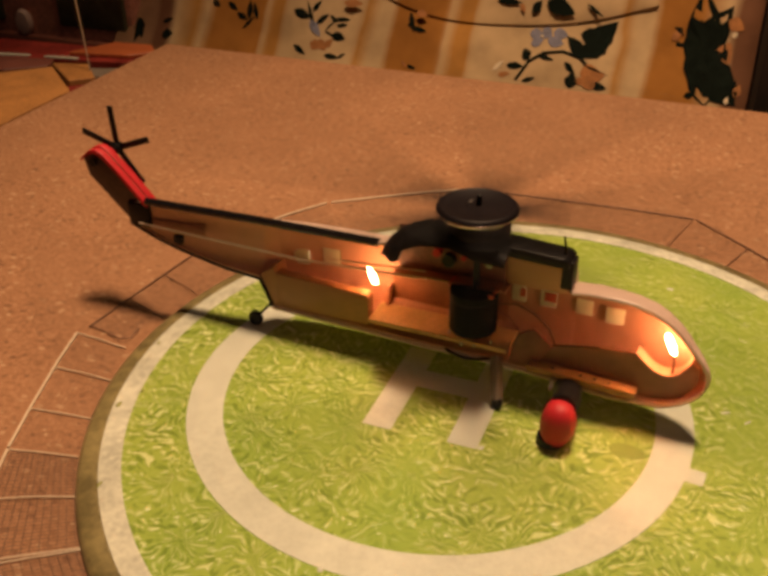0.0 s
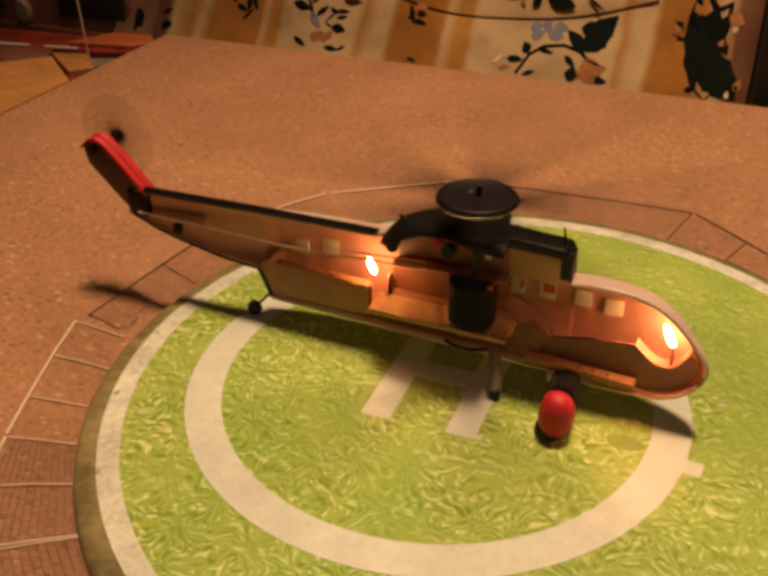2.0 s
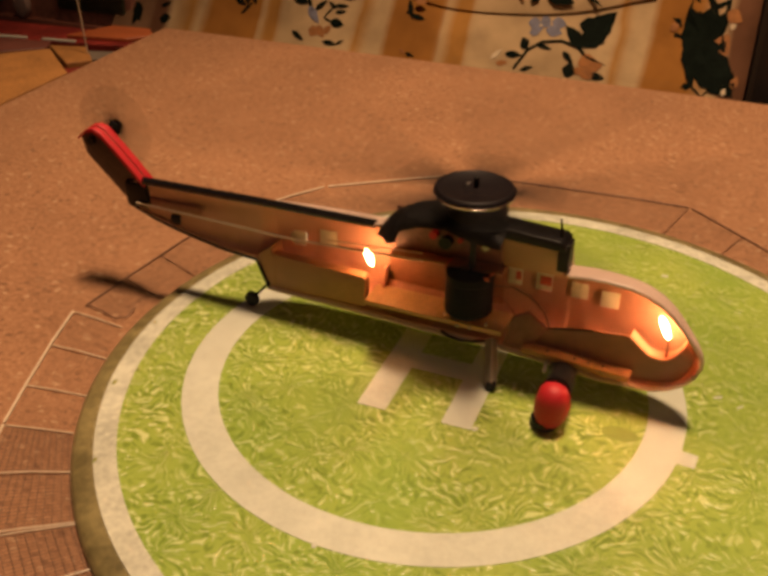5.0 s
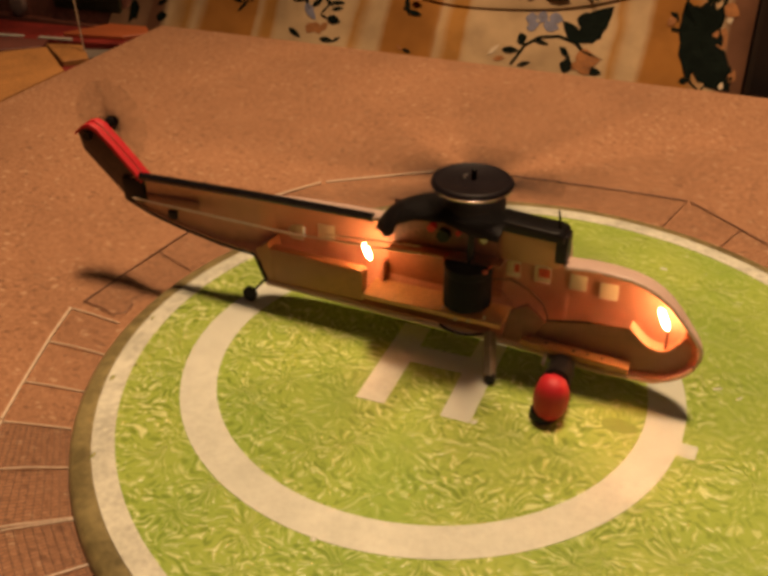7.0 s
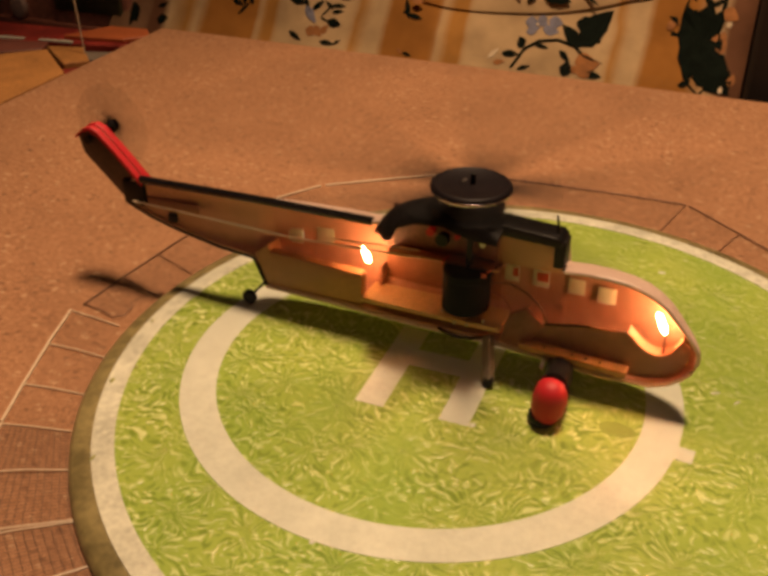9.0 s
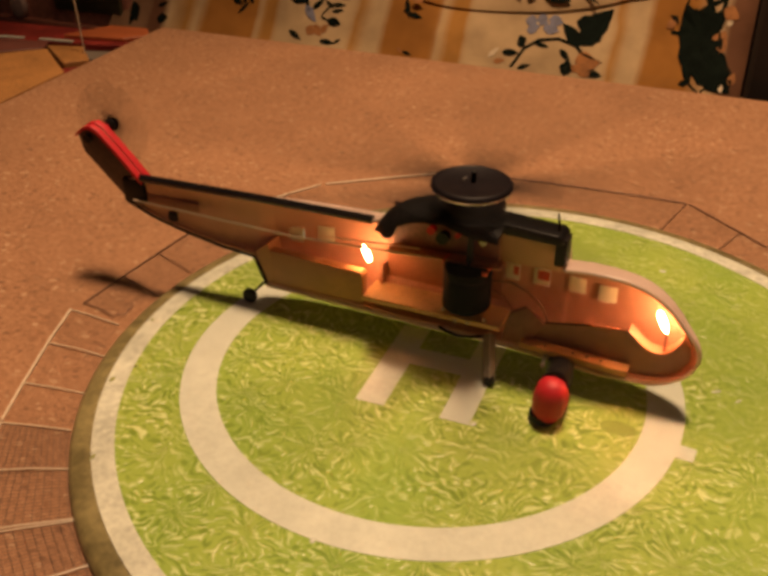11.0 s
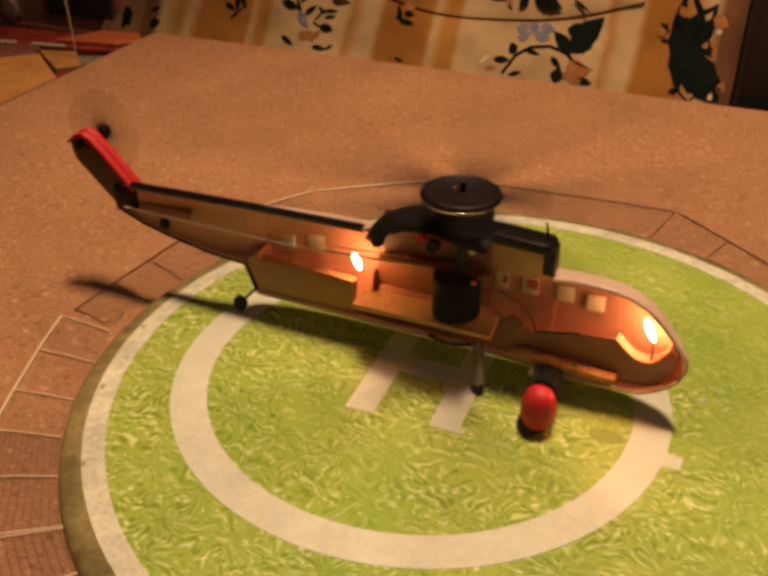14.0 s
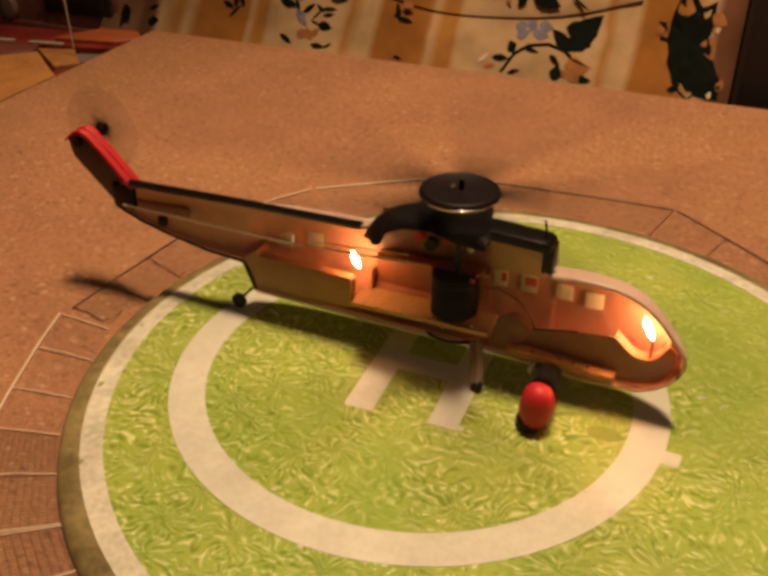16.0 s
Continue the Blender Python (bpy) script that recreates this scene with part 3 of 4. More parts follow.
def cowl():
    """A thin domed cover, open below, higher at its rear foot."""
    crest = [(50.2, 41.5), (52, 45.2), (54.6, 48.2), (59, 51.2), (63.5, 53.2), (69, 54.6), (86, 54.0), (89, 52.4), (92.5, 50.2)]
    front = [(50.2, 40.4), (53.2, 42.0), (56.6, 41.4), (58.8, 42.4), (59.6, 46.2), (66.0, 49.2), (75.0, 50.0), (84.0, 47.2), (92.5, 46.6)]
    bm = bmesh.new()
    n, xs = 18, [50.2 + 42.3 * k / 34 for k in range(35)]
    skins = []
    for gap in (0.0, 0.9):
        rows = []
        for x in xs:
            zt, zf, row = along(x, crest) - gap, along(x, front), []
            zf, reach = min(zf, zt - 0.4), 9.0 * min(1.0, 0.35 + (x - 50.2) / 9)
            for k in range(n + 1):
                a = math.pi * k / n
                low = zf if k <= n / 2 else 40.0
                row.append(bm.verts.new((x * MM, -(reach - gap) * math.cos(a) * MM, (low + (zt - low) * math.sin(a)) * MM)))
            rows.append(row)
        skins.append(rows)
    for rows in skins:
        for i in range(len(xs) - 1):
            for k in range(n):
                bm.faces.new((rows[i][k], rows[i + 1][k], rows[i + 1][k + 1], rows[i][k + 1]))
    o, q = skins
    for i in range(len(xs) - 1):
        for k in (0, n):
            bm.faces.new((o[i][k], o[i + 1][k], q[i + 1][k], q[i][k]))
    for i in (0, len(xs) - 1):
        for k in range(n):
            bm.faces.new((o[i][k], o[i][k + 1], q[i][k + 1], q[i][k]))
    return bm


def shear_to_view(h, loose):
    """Shears and stretches the drawn hull to fit the camera's view at its heading, which levels the keel, in place."""
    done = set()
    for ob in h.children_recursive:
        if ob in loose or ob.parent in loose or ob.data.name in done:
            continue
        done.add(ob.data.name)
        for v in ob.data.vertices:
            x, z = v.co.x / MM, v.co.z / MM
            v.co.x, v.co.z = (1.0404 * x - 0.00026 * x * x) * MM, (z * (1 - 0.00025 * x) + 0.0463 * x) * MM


def make_helicopter():
    h = thing("model_helicopter", HELI_AT, "cutaway model helicopter with open side, red fin and lit bulbs", "model helicopter")
    hull = part("hull_shell", half_shell(-47.0, 155.3, 0.0, 0.5, WINDOWS), PINK, h, "pale painted half hull, open on one side")
    part("hull_lining", half_shell(-46.5, 154.3, 0.55, 1.2, WINDOWS), SHELL_IN, hull, "tan inner side of the hull")
    # tail boom spine and shaft
    part("boom_spine", tube([(-40.5 * MM, 0.4 * MM, 42.0 * MM), (4 * MM, 0.6 * MM, 42.4 * MM), (48 * MM, 0.6 * MM, 42.2 * MM)], 1.5 * MM, 10), BLACK_GLOSS, h, "glossy black spine")
    part("drive_shaft", tube([(-43.5 * MM, -1.4 * MM, 33.7 * MM), (20 * MM, -1.6 * MM, 31.6 * MM), (62 * MM, -0.6 * MM, 32.6 * MM)], 0.42 * MM), WIRE, h, "thin pale tail drive shaft")
    part("control_rod", tube([(30 * MM, 1.2 * MM, 32.2 * MM), (64 * MM, 1.2 * MM, 34.4 * MM)], 0.3 * MM), WIRE, h, "thin pale rod")
    part("control_rod", tube([(34 * MM, 2.0 * MM, 30.0 * MM), (64 * MM, 2.0 * MM, 31.2 * MM)], 0.3 * MM), WIRE, h, "thin pale rod")
    part("tail_gearbox", mmbox(-48.6, -39.4, -0.6, 2.6, 31.4, 41.4, 1.2), BLACK, h)
    part("boom_bracket", mmbox(-31, -27.5, -0.2, 1.8, 27, 30.5, 0.6), BLACK, h)
    part("boom_rib", mmbox(-39, -18, 0.3, 0.9, 32.0, 35.6, 0.25), COCKPIT, h)
    part("boom_lower_edge", tube([(x * MM, 0.3 * MM, z * MM) for x, z in ((-47.5, 32.2), (-38, 28.0), (-28, 25.0), (-10, 21.0), (3, 19.6), (7.4, 9.0))], 0.75 * MM), BLACK, h, "black lower edge of the boom")
    # fin
    fin = part("fin", prism(scaled([(-40, 40.5), (-58, 58), (-62, 57.4), (-65, 54.6), (-63.6, 48.4), (-47.8, 32.2)]), 0.8 * MM, 4.6 * MM, 0.3 * MM), DARKFIN, h, "dark open inside of the fin")
    lead = [(-39.6, 40.6), (-45, 46.6), (-50.5, 52.6), (-55.5, 57.8), (-58.5, 59.2), (-61.5, 58.4), (-65.2, 55.2)]
    for y0, y1, lift in ((-0.5, 2.0, 0.0), (2.4, 5.2, 0.35)):
        low = [(x - 0.6, z - 1.3) for x, z in lead]
        part("leading_edge", prism(scaled([(x, z + lift) for x, z in lead] + low[::-1]), y0 * MM, y1 * MM, 0.25 * MM), RED, fin, "bright red leading edge")
    part("edge_seam", prism(scaled([(x, z - 0.3) for x, z in lead] + [(x - 0.6, z - 1.4) for x, z in lead][::-1]), 1.9 * MM, 2.5 * MM), DARKTAN, fin)
    part("fin_bolt", turned([(0, -0.5 * MM), (1.6 * MM, -0.5 * MM), (1.6 * MM, 0.6 * MM), (0, 0.6 * MM)], 16, None, pose(-60.6 * MM, 0.3 * MM, 54 * MM, 90)), BLACK, fin)
    # compartments inside
    part("rear_tank", prism(scaled([(8.8, 22.8), (43.2, 21.2), (44.0, 19.8), (43.8, 9.4), (10.2, 9.5)]), 0.4 * MM, 4.2 * MM, 0.25 * MM), OLIVE_IN, h, "olive tan tank front")
    part("rear_bulkhead", prism(scaled([(3.4, 21.4), (8.6, 25.4), (9.0, 22.6), (10.4, 10.0), (7.6, 9.0)]), 0.3 * MM, 8.0 * MM, 0.2 * MM), OLIVE_IN, h)
    part("cabin_floor", prism(scaled([(44.0, 12.9), (92.6, 11.9), (92.6, 10.2), (44.0, 11.2)]), -0.6 * MM, 13.0 * MM, 0.2 * MM), WOOD, h, "light plywood cabin floor")
    # dark panel over the lining; the cabin wall's shadow is painted as its colour
    part("cabin_lining", mmbox(47.8, 88.6, 12.2, 12.7, 13.0, 30.0, 0.15), CABINSHADE, h, "red-brown panel darkened for the cabin wall in shadow")
    part("cabin_bulkhead", prism(scaled([(46.2, 12.6), (46.4, 20.5), (47.4, 20.5), (47.2, 12.6)]), 9.5 * MM, 14.2 * MM, 0.15 * MM), SHELL_IN, h, "narrow tan bulkhead beside the bulb")
    part("shaft_shelf", mmbox(52, 90, 3.0, 11.0, 30.2, 31.2), COCKPIT, h)
    part("front_bulkhead", prism(scaled([(92.8, 6.6), (95.2, 17.7), (100.7, 21.0), (106.8, 15.8), (101.2, 6.4)]), 0.4 * MM, 1.9 * MM, 0.3 * MM), DARKTAN, h, "dark brown slanted plate beside the cockpit")
    part("cockpit_side", prism(scaled([(100.1, 14.1), (121.4, 17.9), (132.4, 18.8), (134.6, 16.5), (136.6, 14.3), (139.1, 12.8), (141.8, 12.2), (144.5, 12.6), (146.6, 14.3), (148.3, 17.1), (149.4, 19.3), (151.6, 17.4), (152.0, 12.6), (150.0, 8.0), (147.2, 5.0), (142.4, 3.2), (136.0, 2.7), (116.0, 3.4), (103.0, 5.2)]), 2.0 * MM, 2.7 * MM, 0.12 * MM), COCKPIT, h, "brown cockpit side panel with a curved notch")
    part("panel_top_edge", tube([(x * MM, 2.2 * MM, z * MM) for x, z in ((100, 14.2), (110, 16.0), (121, 17.9))], 0.35 * MM), DARKFIN, h, "dark upper edge of the panel")
    part("sill_plank", prism(scaled([(99.9, 9.2), (134.8, 6.6), (134.5, 4.4), (100.0, 7.0)]), -2.4 * MM, 1.95 * MM, 0.3 * MM), PLANK, h, "light plywood plank")
    for x in (108, 117, 121.5, 126):
        part("plank_hole", turned([(0, -0.2 * MM), (0.5 * MM, -0.2 * MM), (0.5 * MM, 0.15 * MM), (0, 0.15 * MM)], 12, None, pose(x * MM, -0.6 * MM, (9.2 - (x - 99.9) * 2.6 / 34.9 + 0.1) * MM)), BLACK, h)
    bowl = [(132.6, 19.2), (134.8, 16.9), (136.8, 14.8), (139.1, 13.3), (141.8, 12.7), (144.5, 13.1), (146.5, 14.8), (148.0, 17.5), (149.0, 19.7)]
    part("nose_bowl", prism(scaled(bowl + [(x, z - 0.5) for x, z in bowl[::-1]]), 1.8 * MM, 6.4 * MM, 0.15 * MM), SHELL_IN, h, "curved tan bulb holder")
    part("keel_strip", tube([(x * MM, -0.1 * MM, z * MM) for x, z in ((7.5, 8.9), (36, 7.7), (64, 6.2), (89, 5.7), (106, 4.2), (125, 1.9), (142, 2.3), (148, 4.8))], 0.7 * MM), PINK, h, "pale cut edge along the keel")
    part("roof_cut_edge", tube([(x * MM, -0.1 * MM, z * MM) for x, z in ((111.5, 37.2), (118, 37.8), (125, 37.6), (131, 37.0), (136, 35.4), (140, 33.3), (144, 30.3), (147, 27.0), (150, 23.5), (152.6, 20.4), (154.4, 17.4), (154.6, 13.6), (153.2, 10.0), (151, 7.2), (147.6, 4.8))], 0.75 * MM), PINK, h, "pale cut edge of the hull")
    # motor and wiring
    motor = part("motor", turned([(0, 0), (6.8 * MM, 0), (7.3 * MM, 0.6 * MM), (7.3 * MM, 10.6 * MM), (6.9 * MM, 11.6 * MM), (7.4 * MM, 12.2 * MM), (7.4 * MM, 14.6 * MM), (6.6 * MM, 15.2 * MM), (0, 15.2 * MM)], 40, None, pose(79.8 * MM, 3.0 * MM, 15.6 * MM) @ Matrix.Diagonal((1.06, 1.06, 1.02, 1))), MOTOR, h, "black round electric motor")
    part("motor_band", tube([((79.8 + 7.9 * math.cos(radians(a))) * MM, (3.0 + 7.9 * math.sin(radians(a))) * MM, 31.6 * MM) for a in range(-20, 201, 10)], 0.35 * MM), BLIND, motor, "dull red rim on the motor")
    part("motor_shaft", turned([(0, 0), (1.1 * MM, 0), (1.1 * MM, 26 * MM), (0, 26 * MM)], 14, None, pose(80.2 * MM, 3 * MM, 29 * MM)), BLACK, motor)
    for dx, dy in ((-8.2, -2.5), (-1.5, -8.2), (3.0, -7.8), (7.6, -3.6)):
        part("motor_lug", turned([(0, 0), (0.45 * MM, 0), (0.45 * MM, 1.0 * MM), (0, 1.3 * MM)], 10, None, pose((80.2 + dx * 0.92) * MM, (3 + dy * 0.92) * MM, 13.0 * MM)), METAL, motor)
    part("motor_lead", tube([((x) * MM, y * MM, z * MM) for x, y, z in ((88, 2, 27), (94, 3, 27.5), (100, 3, 25), (105, 2.5, 21), (107, 2.5, 16))], 0.35 * MM), DARKWIRE, h, "thin brown lead")
    part("motor_lead", tube([((x) * MM, y * MM, z * MM) for x, y, z in ((88, 2, 24), (92, 3, 22), (95, 3, 18), (97, 3, 12))], 0.3 * MM), DARKTAN, h, "thin brown lead")
    part("keel_cable", tube([((x) * MM, y * MM, z * MM) for x, y, z in ((72, -0.5, 7.2), (75, -1.0, 6.2), (79, -1.0, 5.6), (83, -0.8, 5.9), (87, -0.4, 7.0))], 0.5 * MM), BLACK, h, "small black cable loop")
    # engine cowling
    part("cowling", cowl(), BLACK, h, "black domed engine cowling")
    part("intake_roof", prism(scaled([(85.0, 47.6), (85.0, 51.2), (92.0, 50.8), (108.8, 49.8), (110.4, 48.6), (110.6, 46.2)]), -3.0 * MM, 5.5 * MM, 0.5 * MM), BLACK, h, "flat black intake roof")
    part("cowling_nose", mmbox(107.8, 111.4, -1.2, 4.6, 38.4, 48.0, 0.6), BLACK, h)
    part("engine_panel", mmbox(88.6, 108.0, 7.6, 8.4, 31.6, 47.2), PANEL, h, "olive tan engine panel")
    # dark backing; the shadow inside the cowling is put into its colour
    part("gearbox_panel", mmbox(52.4, 88.4, 6.8, 7.4, 31.4, 47.0), COWLSHADE, h)
    for x, z, m, r in ((66, 39.6, RED, 1.4), (70, 37.4, BLACK, 2.2), (83.6, 38.6, METAL, 1.1), (75, 39.4, RED, 0.9)):
        part("gear_wheel", turned([(0, -1 * MM), (r * MM, -1 * MM), (r * MM, 1 * MM), (0, 1 * MM)], 18, None, pose(x * MM, 5.6 * MM, z * MM, 90)), m, h)
    part("motor_mount", mmbox(72.5, 88.5, 2, 8, 30.7, 32.0, 0.4), DARKTAN, h)
    part("motor_terminal", mmbox(86.0, 87.6, -2.0, -1.2, 30.6, 32.0, 0.3), BLIND, h, "small red terminal")
    part("mast_tower", turned([(0, 0), (10.6 * MM, 0), (10.0 * MM, 4.6 * MM), (8.6 * MM, 6.2 * MM), (0, 6.2 * MM)], 32, None, pose(79.4 * MM, 3.5 * MM, 51.6 * MM)), BLACK, h, "black mast housing")
    part("aerial", tube([(108.4 * MM, 0.6 * MM, 48.0 * MM), (108.0 * MM, 0.6 * MM, 52.0 * MM), (107.4 * MM, 0.6 * MM, 55.6 * MM)], 0.62 * MM, 8, None, 0.45), BLACK, h)
    # glazing
    for k, (a, b, c, d) in enumerate(WINDOWS):
        _, zb, zt, w = section_at((a + b) / 2)
        rise = abs((c + d - zt - zb) / (zt - zb)) ** 1.25
        y = ((w - 1.2) * (1 - rise * rise) ** 0.31 - (0.5 if k == 5 else 0.2)) * MM
        pane = part("window_pane", boxed((a - 0.5) * MM, (b + 0.2) * MM, y - 0.3 * MM, y, (c - 0.1) * MM, (d + 0.3) * MM, 0.12 * MM), GLAZING, h, "frosted pale window pane")
        if k in (2, 3):
            part("red_blind", boxed((a + (2.2 if k == 2 else 0.9)) * MM, (b - 0.1) * MM, y - 0.45 * MM, y - 0.25 * MM, (c + 2.0) * MM, (d - 0.4) * MM), BLIND, pane, "dull red patch behind the pane")
    # bulbs
    for name, a, b in (("rear_bulb", (42.2, 5.0, 29.4), (44.7, 5.0, 23.6)), ("nose_bulb", (140.4, 3.0, 27.3), (143.7, 3.0, 20.3))):
        a, b = Vector(a) * MM, Vector(b) * MM
        d = (b - a)
        pts = [a + d * f for f in (0, 0.08, 0.2, 0.5, 0.8, 0.92, 1.0)]
        rad = [0.2, 0.6, 0.9, 1.0, 0.9, 0.6, 0.2]
        bm = bmesh.new()
        q = d.to_track_quat("Z", "Y").to_matrix().to_4x4()
        turned([(0, 0)] + [(r * MM, (p - a).length) for p, r in zip(pts, rad)] + [(0, d.length)], 16, bm, Matrix.Translation(a) @ q)
        part(name, bm, REARBULB if name == "rear_bulb" else BULB, h, "glowing filament bulb")
    part("bulb_stem", tube([(143.7 * MM, 3.0 * MM, 20.3 * MM), (143.9 * MM, 3.4 * MM, 13.0 * MM)], 0.4 * MM), DARKTAN, h)
    # undercarriage
    wheel = part("tail_wheel", turned([(0, -1.3 * MM), (1.8 * MM, -1.3 * MM), (2.7 * MM, -0.8 * MM), (2.7 * MM, 0.8 * MM), (1.8 * MM, 1.3 * MM), (0, 1.3 * MM)], 24, None, pose(0, 0, 2.7 * MM, 90)), BLACK, h)
    part("tail_strut", tube([(0.4 * MM, 0.6 * MM, 3 * MM), (6.8 * MM, 1 * MM, 10.5 * MM)], 0.45 * MM), BLACK, h)
    leg = part("gear_leg", tube([(94.8 * MM, -10.0 * MM, 2.0 * MM), (90.6 * MM, 0.6 * MM, 11.5 * MM)], 2.0 * MM, 4), GREYLEG, h, "grey brown undercarriage leg", smooth=False)
    leg_wheel = part("leg_wheel", turned([(0, -1 * MM), (1.6 * MM, -1 * MM), (1.8 * MM, 0), (1.6 * MM, 1 * MM), (0, 1 * MM)], 20, None, pose(95.0 * MM, -10.2 * MM, 1.8 * MM, 90)), BLACK, h)
    float_ = part("float", turned([(0, 0), (3.0 * MM, 0), (4.5 * MM, 2.0 * MM), (5.2 * MM, 4.8 * MM), (5.35 * MM, 8.6 * MM), (4.8 * MM, 11.6 * MM), (3.5 * MM, 13.6 * MM), (1.6 * MM, 14.4 * MM), (0, 14.5 * MM)], 9, None, pose(116.5 * MM, -19.4 * MM, 1.2 * MM, 0, 4)), RED, h, "bright red rounded float")
    part("float_wheel", turned([(0, 0), (3.8 * MM, 0), (4.4 * MM, 0.8 * MM), (4.2 * MM, 2.6 * MM), (0, 2.6 * MM)], 24, None, pose(115.2 * MM, -19.0 * MM, 0)), BLACK, float_)
    # strut made thicker and black to stand in for shadow above the float
    part("float_strut", tube([(116.2 * MM, -18.4 * MM, 8.0 * MM), (116.0 * MM, -12 * MM, 6.4 * MM), (114.5 * MM, -5 * MM, 3.4 * MM), (113 * MM, 2 * MM, 1.6 * MM)], 4.4 * MM, 14), BLACK, h, "black float strut, thickened in place of the shadow behind it")
    part("float_brace", tube([(110.5 * MM, -12 * MM, 9.0 * MM), (109 * MM, -4 * MM, 6.5 * MM), (108 * MM, 1 * MM, 5 * MM)], 0.6 * MM), METAL, h)
    # main rotor
    bm = turned([(0, 0), (10.4 * MM, 0), (11.8 * MM, 0.3 * MM), (12.4 * MM, 0.9 * MM), (12.4 * MM, 1.5 * MM), (12.2 * MM, 2.1 * MM), (11.8 * MM, 2.6 * MM), (11.2 * MM, 2.8 * MM), (10.8 * MM, 2.5 * MM), (2.0 * MM, 2.5 * MM), (0, 2.5 * MM)], 64)
    rotor = part("main_rotor", bm, PLATE, h, "flat black rotor plate")
    rotor.matrix_basis = MAIN_HUB
    # ring added round the plate, its pale pink chosen to give the front highlight
    part("rotor_rim", turned([(12.1 * MM, 0.5 * MM), (12.42 * MM, 0.6 * MM), (12.48 * MM, 0.9 * MM), (12.45 * MM, 1.2 * MM), (12.1 * MM, 1.4 * MM)], 64), RIMGLOSS, rotor, "pale polished ring added for the highlight on the plate edge")
    part("rotor_pin", turned([(0, 0), (0.9 * MM, 0), (0.8 * MM, 3.4 * MM), (0, 3.8 * MM)], 12, None, pose(0.4 * MM, 0, 2.4 * MM)), BLACK, rotor)
    part("rotor_screw", turned([(0, 0), (0.7 * MM, 0), (0.6 * MM, 0.6 * MM), (0, 0.8 * MM)], 12, None, pose(-2.2 * MM, 1.0 * MM, 2.6 * MM)), METAL, rotor)
    for k in range(5):
        bm = mmbox(11, 128, -2.6, 2.6, 0.9, 1.6, 0.2)
        ob = part("rotor_blade", bm, BLACK, rotor)
        ob.matrix_basis = pose(0, 0, 0, 0, 0, 72 * k)
        # wide root added to each blade to deepen the rotor's shadow on the deck
        ob = part("blade_cuff", mmbox(9, 27, -3.6, 3.6, 0.7, 1.8, 0.3), BLACK, rotor)
        ob.matrix_basis = pose(0, 0, 0, 0, 0, 72 * k)
    # tail rotor
    hub = part("tail_rotor", turned([(0, -1.8 * MM), (1.8 * MM, -1.8 * MM), (2.1 * MM, -0.4 * MM), (2.1 * MM, 1.4 * MM), (1.2 * MM, 2.2 * MM), (0, 2.2 * MM)], 20, None, pose(0, 0, 0, 90)), BLACK, h, "black five-bladed tail rotor")
    hub.matrix_basis = pose(TAIL_HUB[0] * MM, TAIL_HUB[1] * MM, TAIL_HUB[2] * MM)
    for k in range(5):
        ob = part("tail_blade", mmbox(1.2, 15.6, -0.3, 0.3, -1.15, 1.15, 0.12), BLACK, hub)
        ob.matrix_basis = pose(0, 0, 0, 0, 72 * k, 0)
    axle = part("tail_axle", tube([(TAIL_HUB[0] * MM, 3 * MM, TAIL_HUB[2] * MM), (TAIL_HUB[0] * MM, TAIL_HUB[1] * MM, TAIL_HUB[2] * MM)], 0.9 * MM), BLACK, h)
    shear_to_view(h, {rotor, hub, axle, wheel, leg, leg_wheel, float_})
    return rotor, hub


TAIL_HUB = (-59.1, 8.5, 55.3)
MAIN_HUB = pose(0.0816, 0.0015, 0.0608)
main_rotor, tail_rotor = make_helicopter()

# ---- upholstery behind the board ----
SOFA_AT = pose(BX, BY, -0.005, 0, 0, TURN)
GOLD, GOLD2, PALEC, BROWN, DIM = (0.36, 0.16, 0.035), (0.44, 0.22, 0.055), (0.56, 0.41, 0.23), (0.16, 0.075, 0.04), (0.26, 0.15, 0.085)
STRIPES = [(-0.086, DIM), (-0.058, DIM), (-0.054, BROWN), (-0.044, BROWN), (-0.038, PALEC), (-0.022, GOLD2), (-0.014, PALEC), (-0.006, GOLD), (0.033, GOLD), (0.037, PALEC), (0.042, GOLD2), (0.050, GOLD2), (0.053, PALEC), (0.114, PALEC), (0.118, GOLD2), (0.127, PALEC), (0.137, PALEC), (0.142, GOLD), (0.180, GOLD),
           (0.184, PALEC), (0.191, GOLD2), (0.200, GOLD2), (0.203, PALEC), (0.300, PALEC), (0.304, GOLD2), (0.310, PALEC), (0.320, PALEC), (0.325, GOLD), (0.352, GOLD), (0.368, PALEC), (0.374, BROWN)]
CLOTH = striped_fabric(STRIPES)


def cloth_y(u, z):
    return 0.060 + 0.8 * (z + 0.02) + 0.0035 * math.sin(u * 23 + 0.6) + 0.0022 * math.sin(u * 61 + z * 30) - 0.0012 * math.sin(z * 150 + u * 9) + 0.0007 * math.sin(z * 480 + u * 70) * math.exp(-((u - 0.335) / 0.03) ** 2)


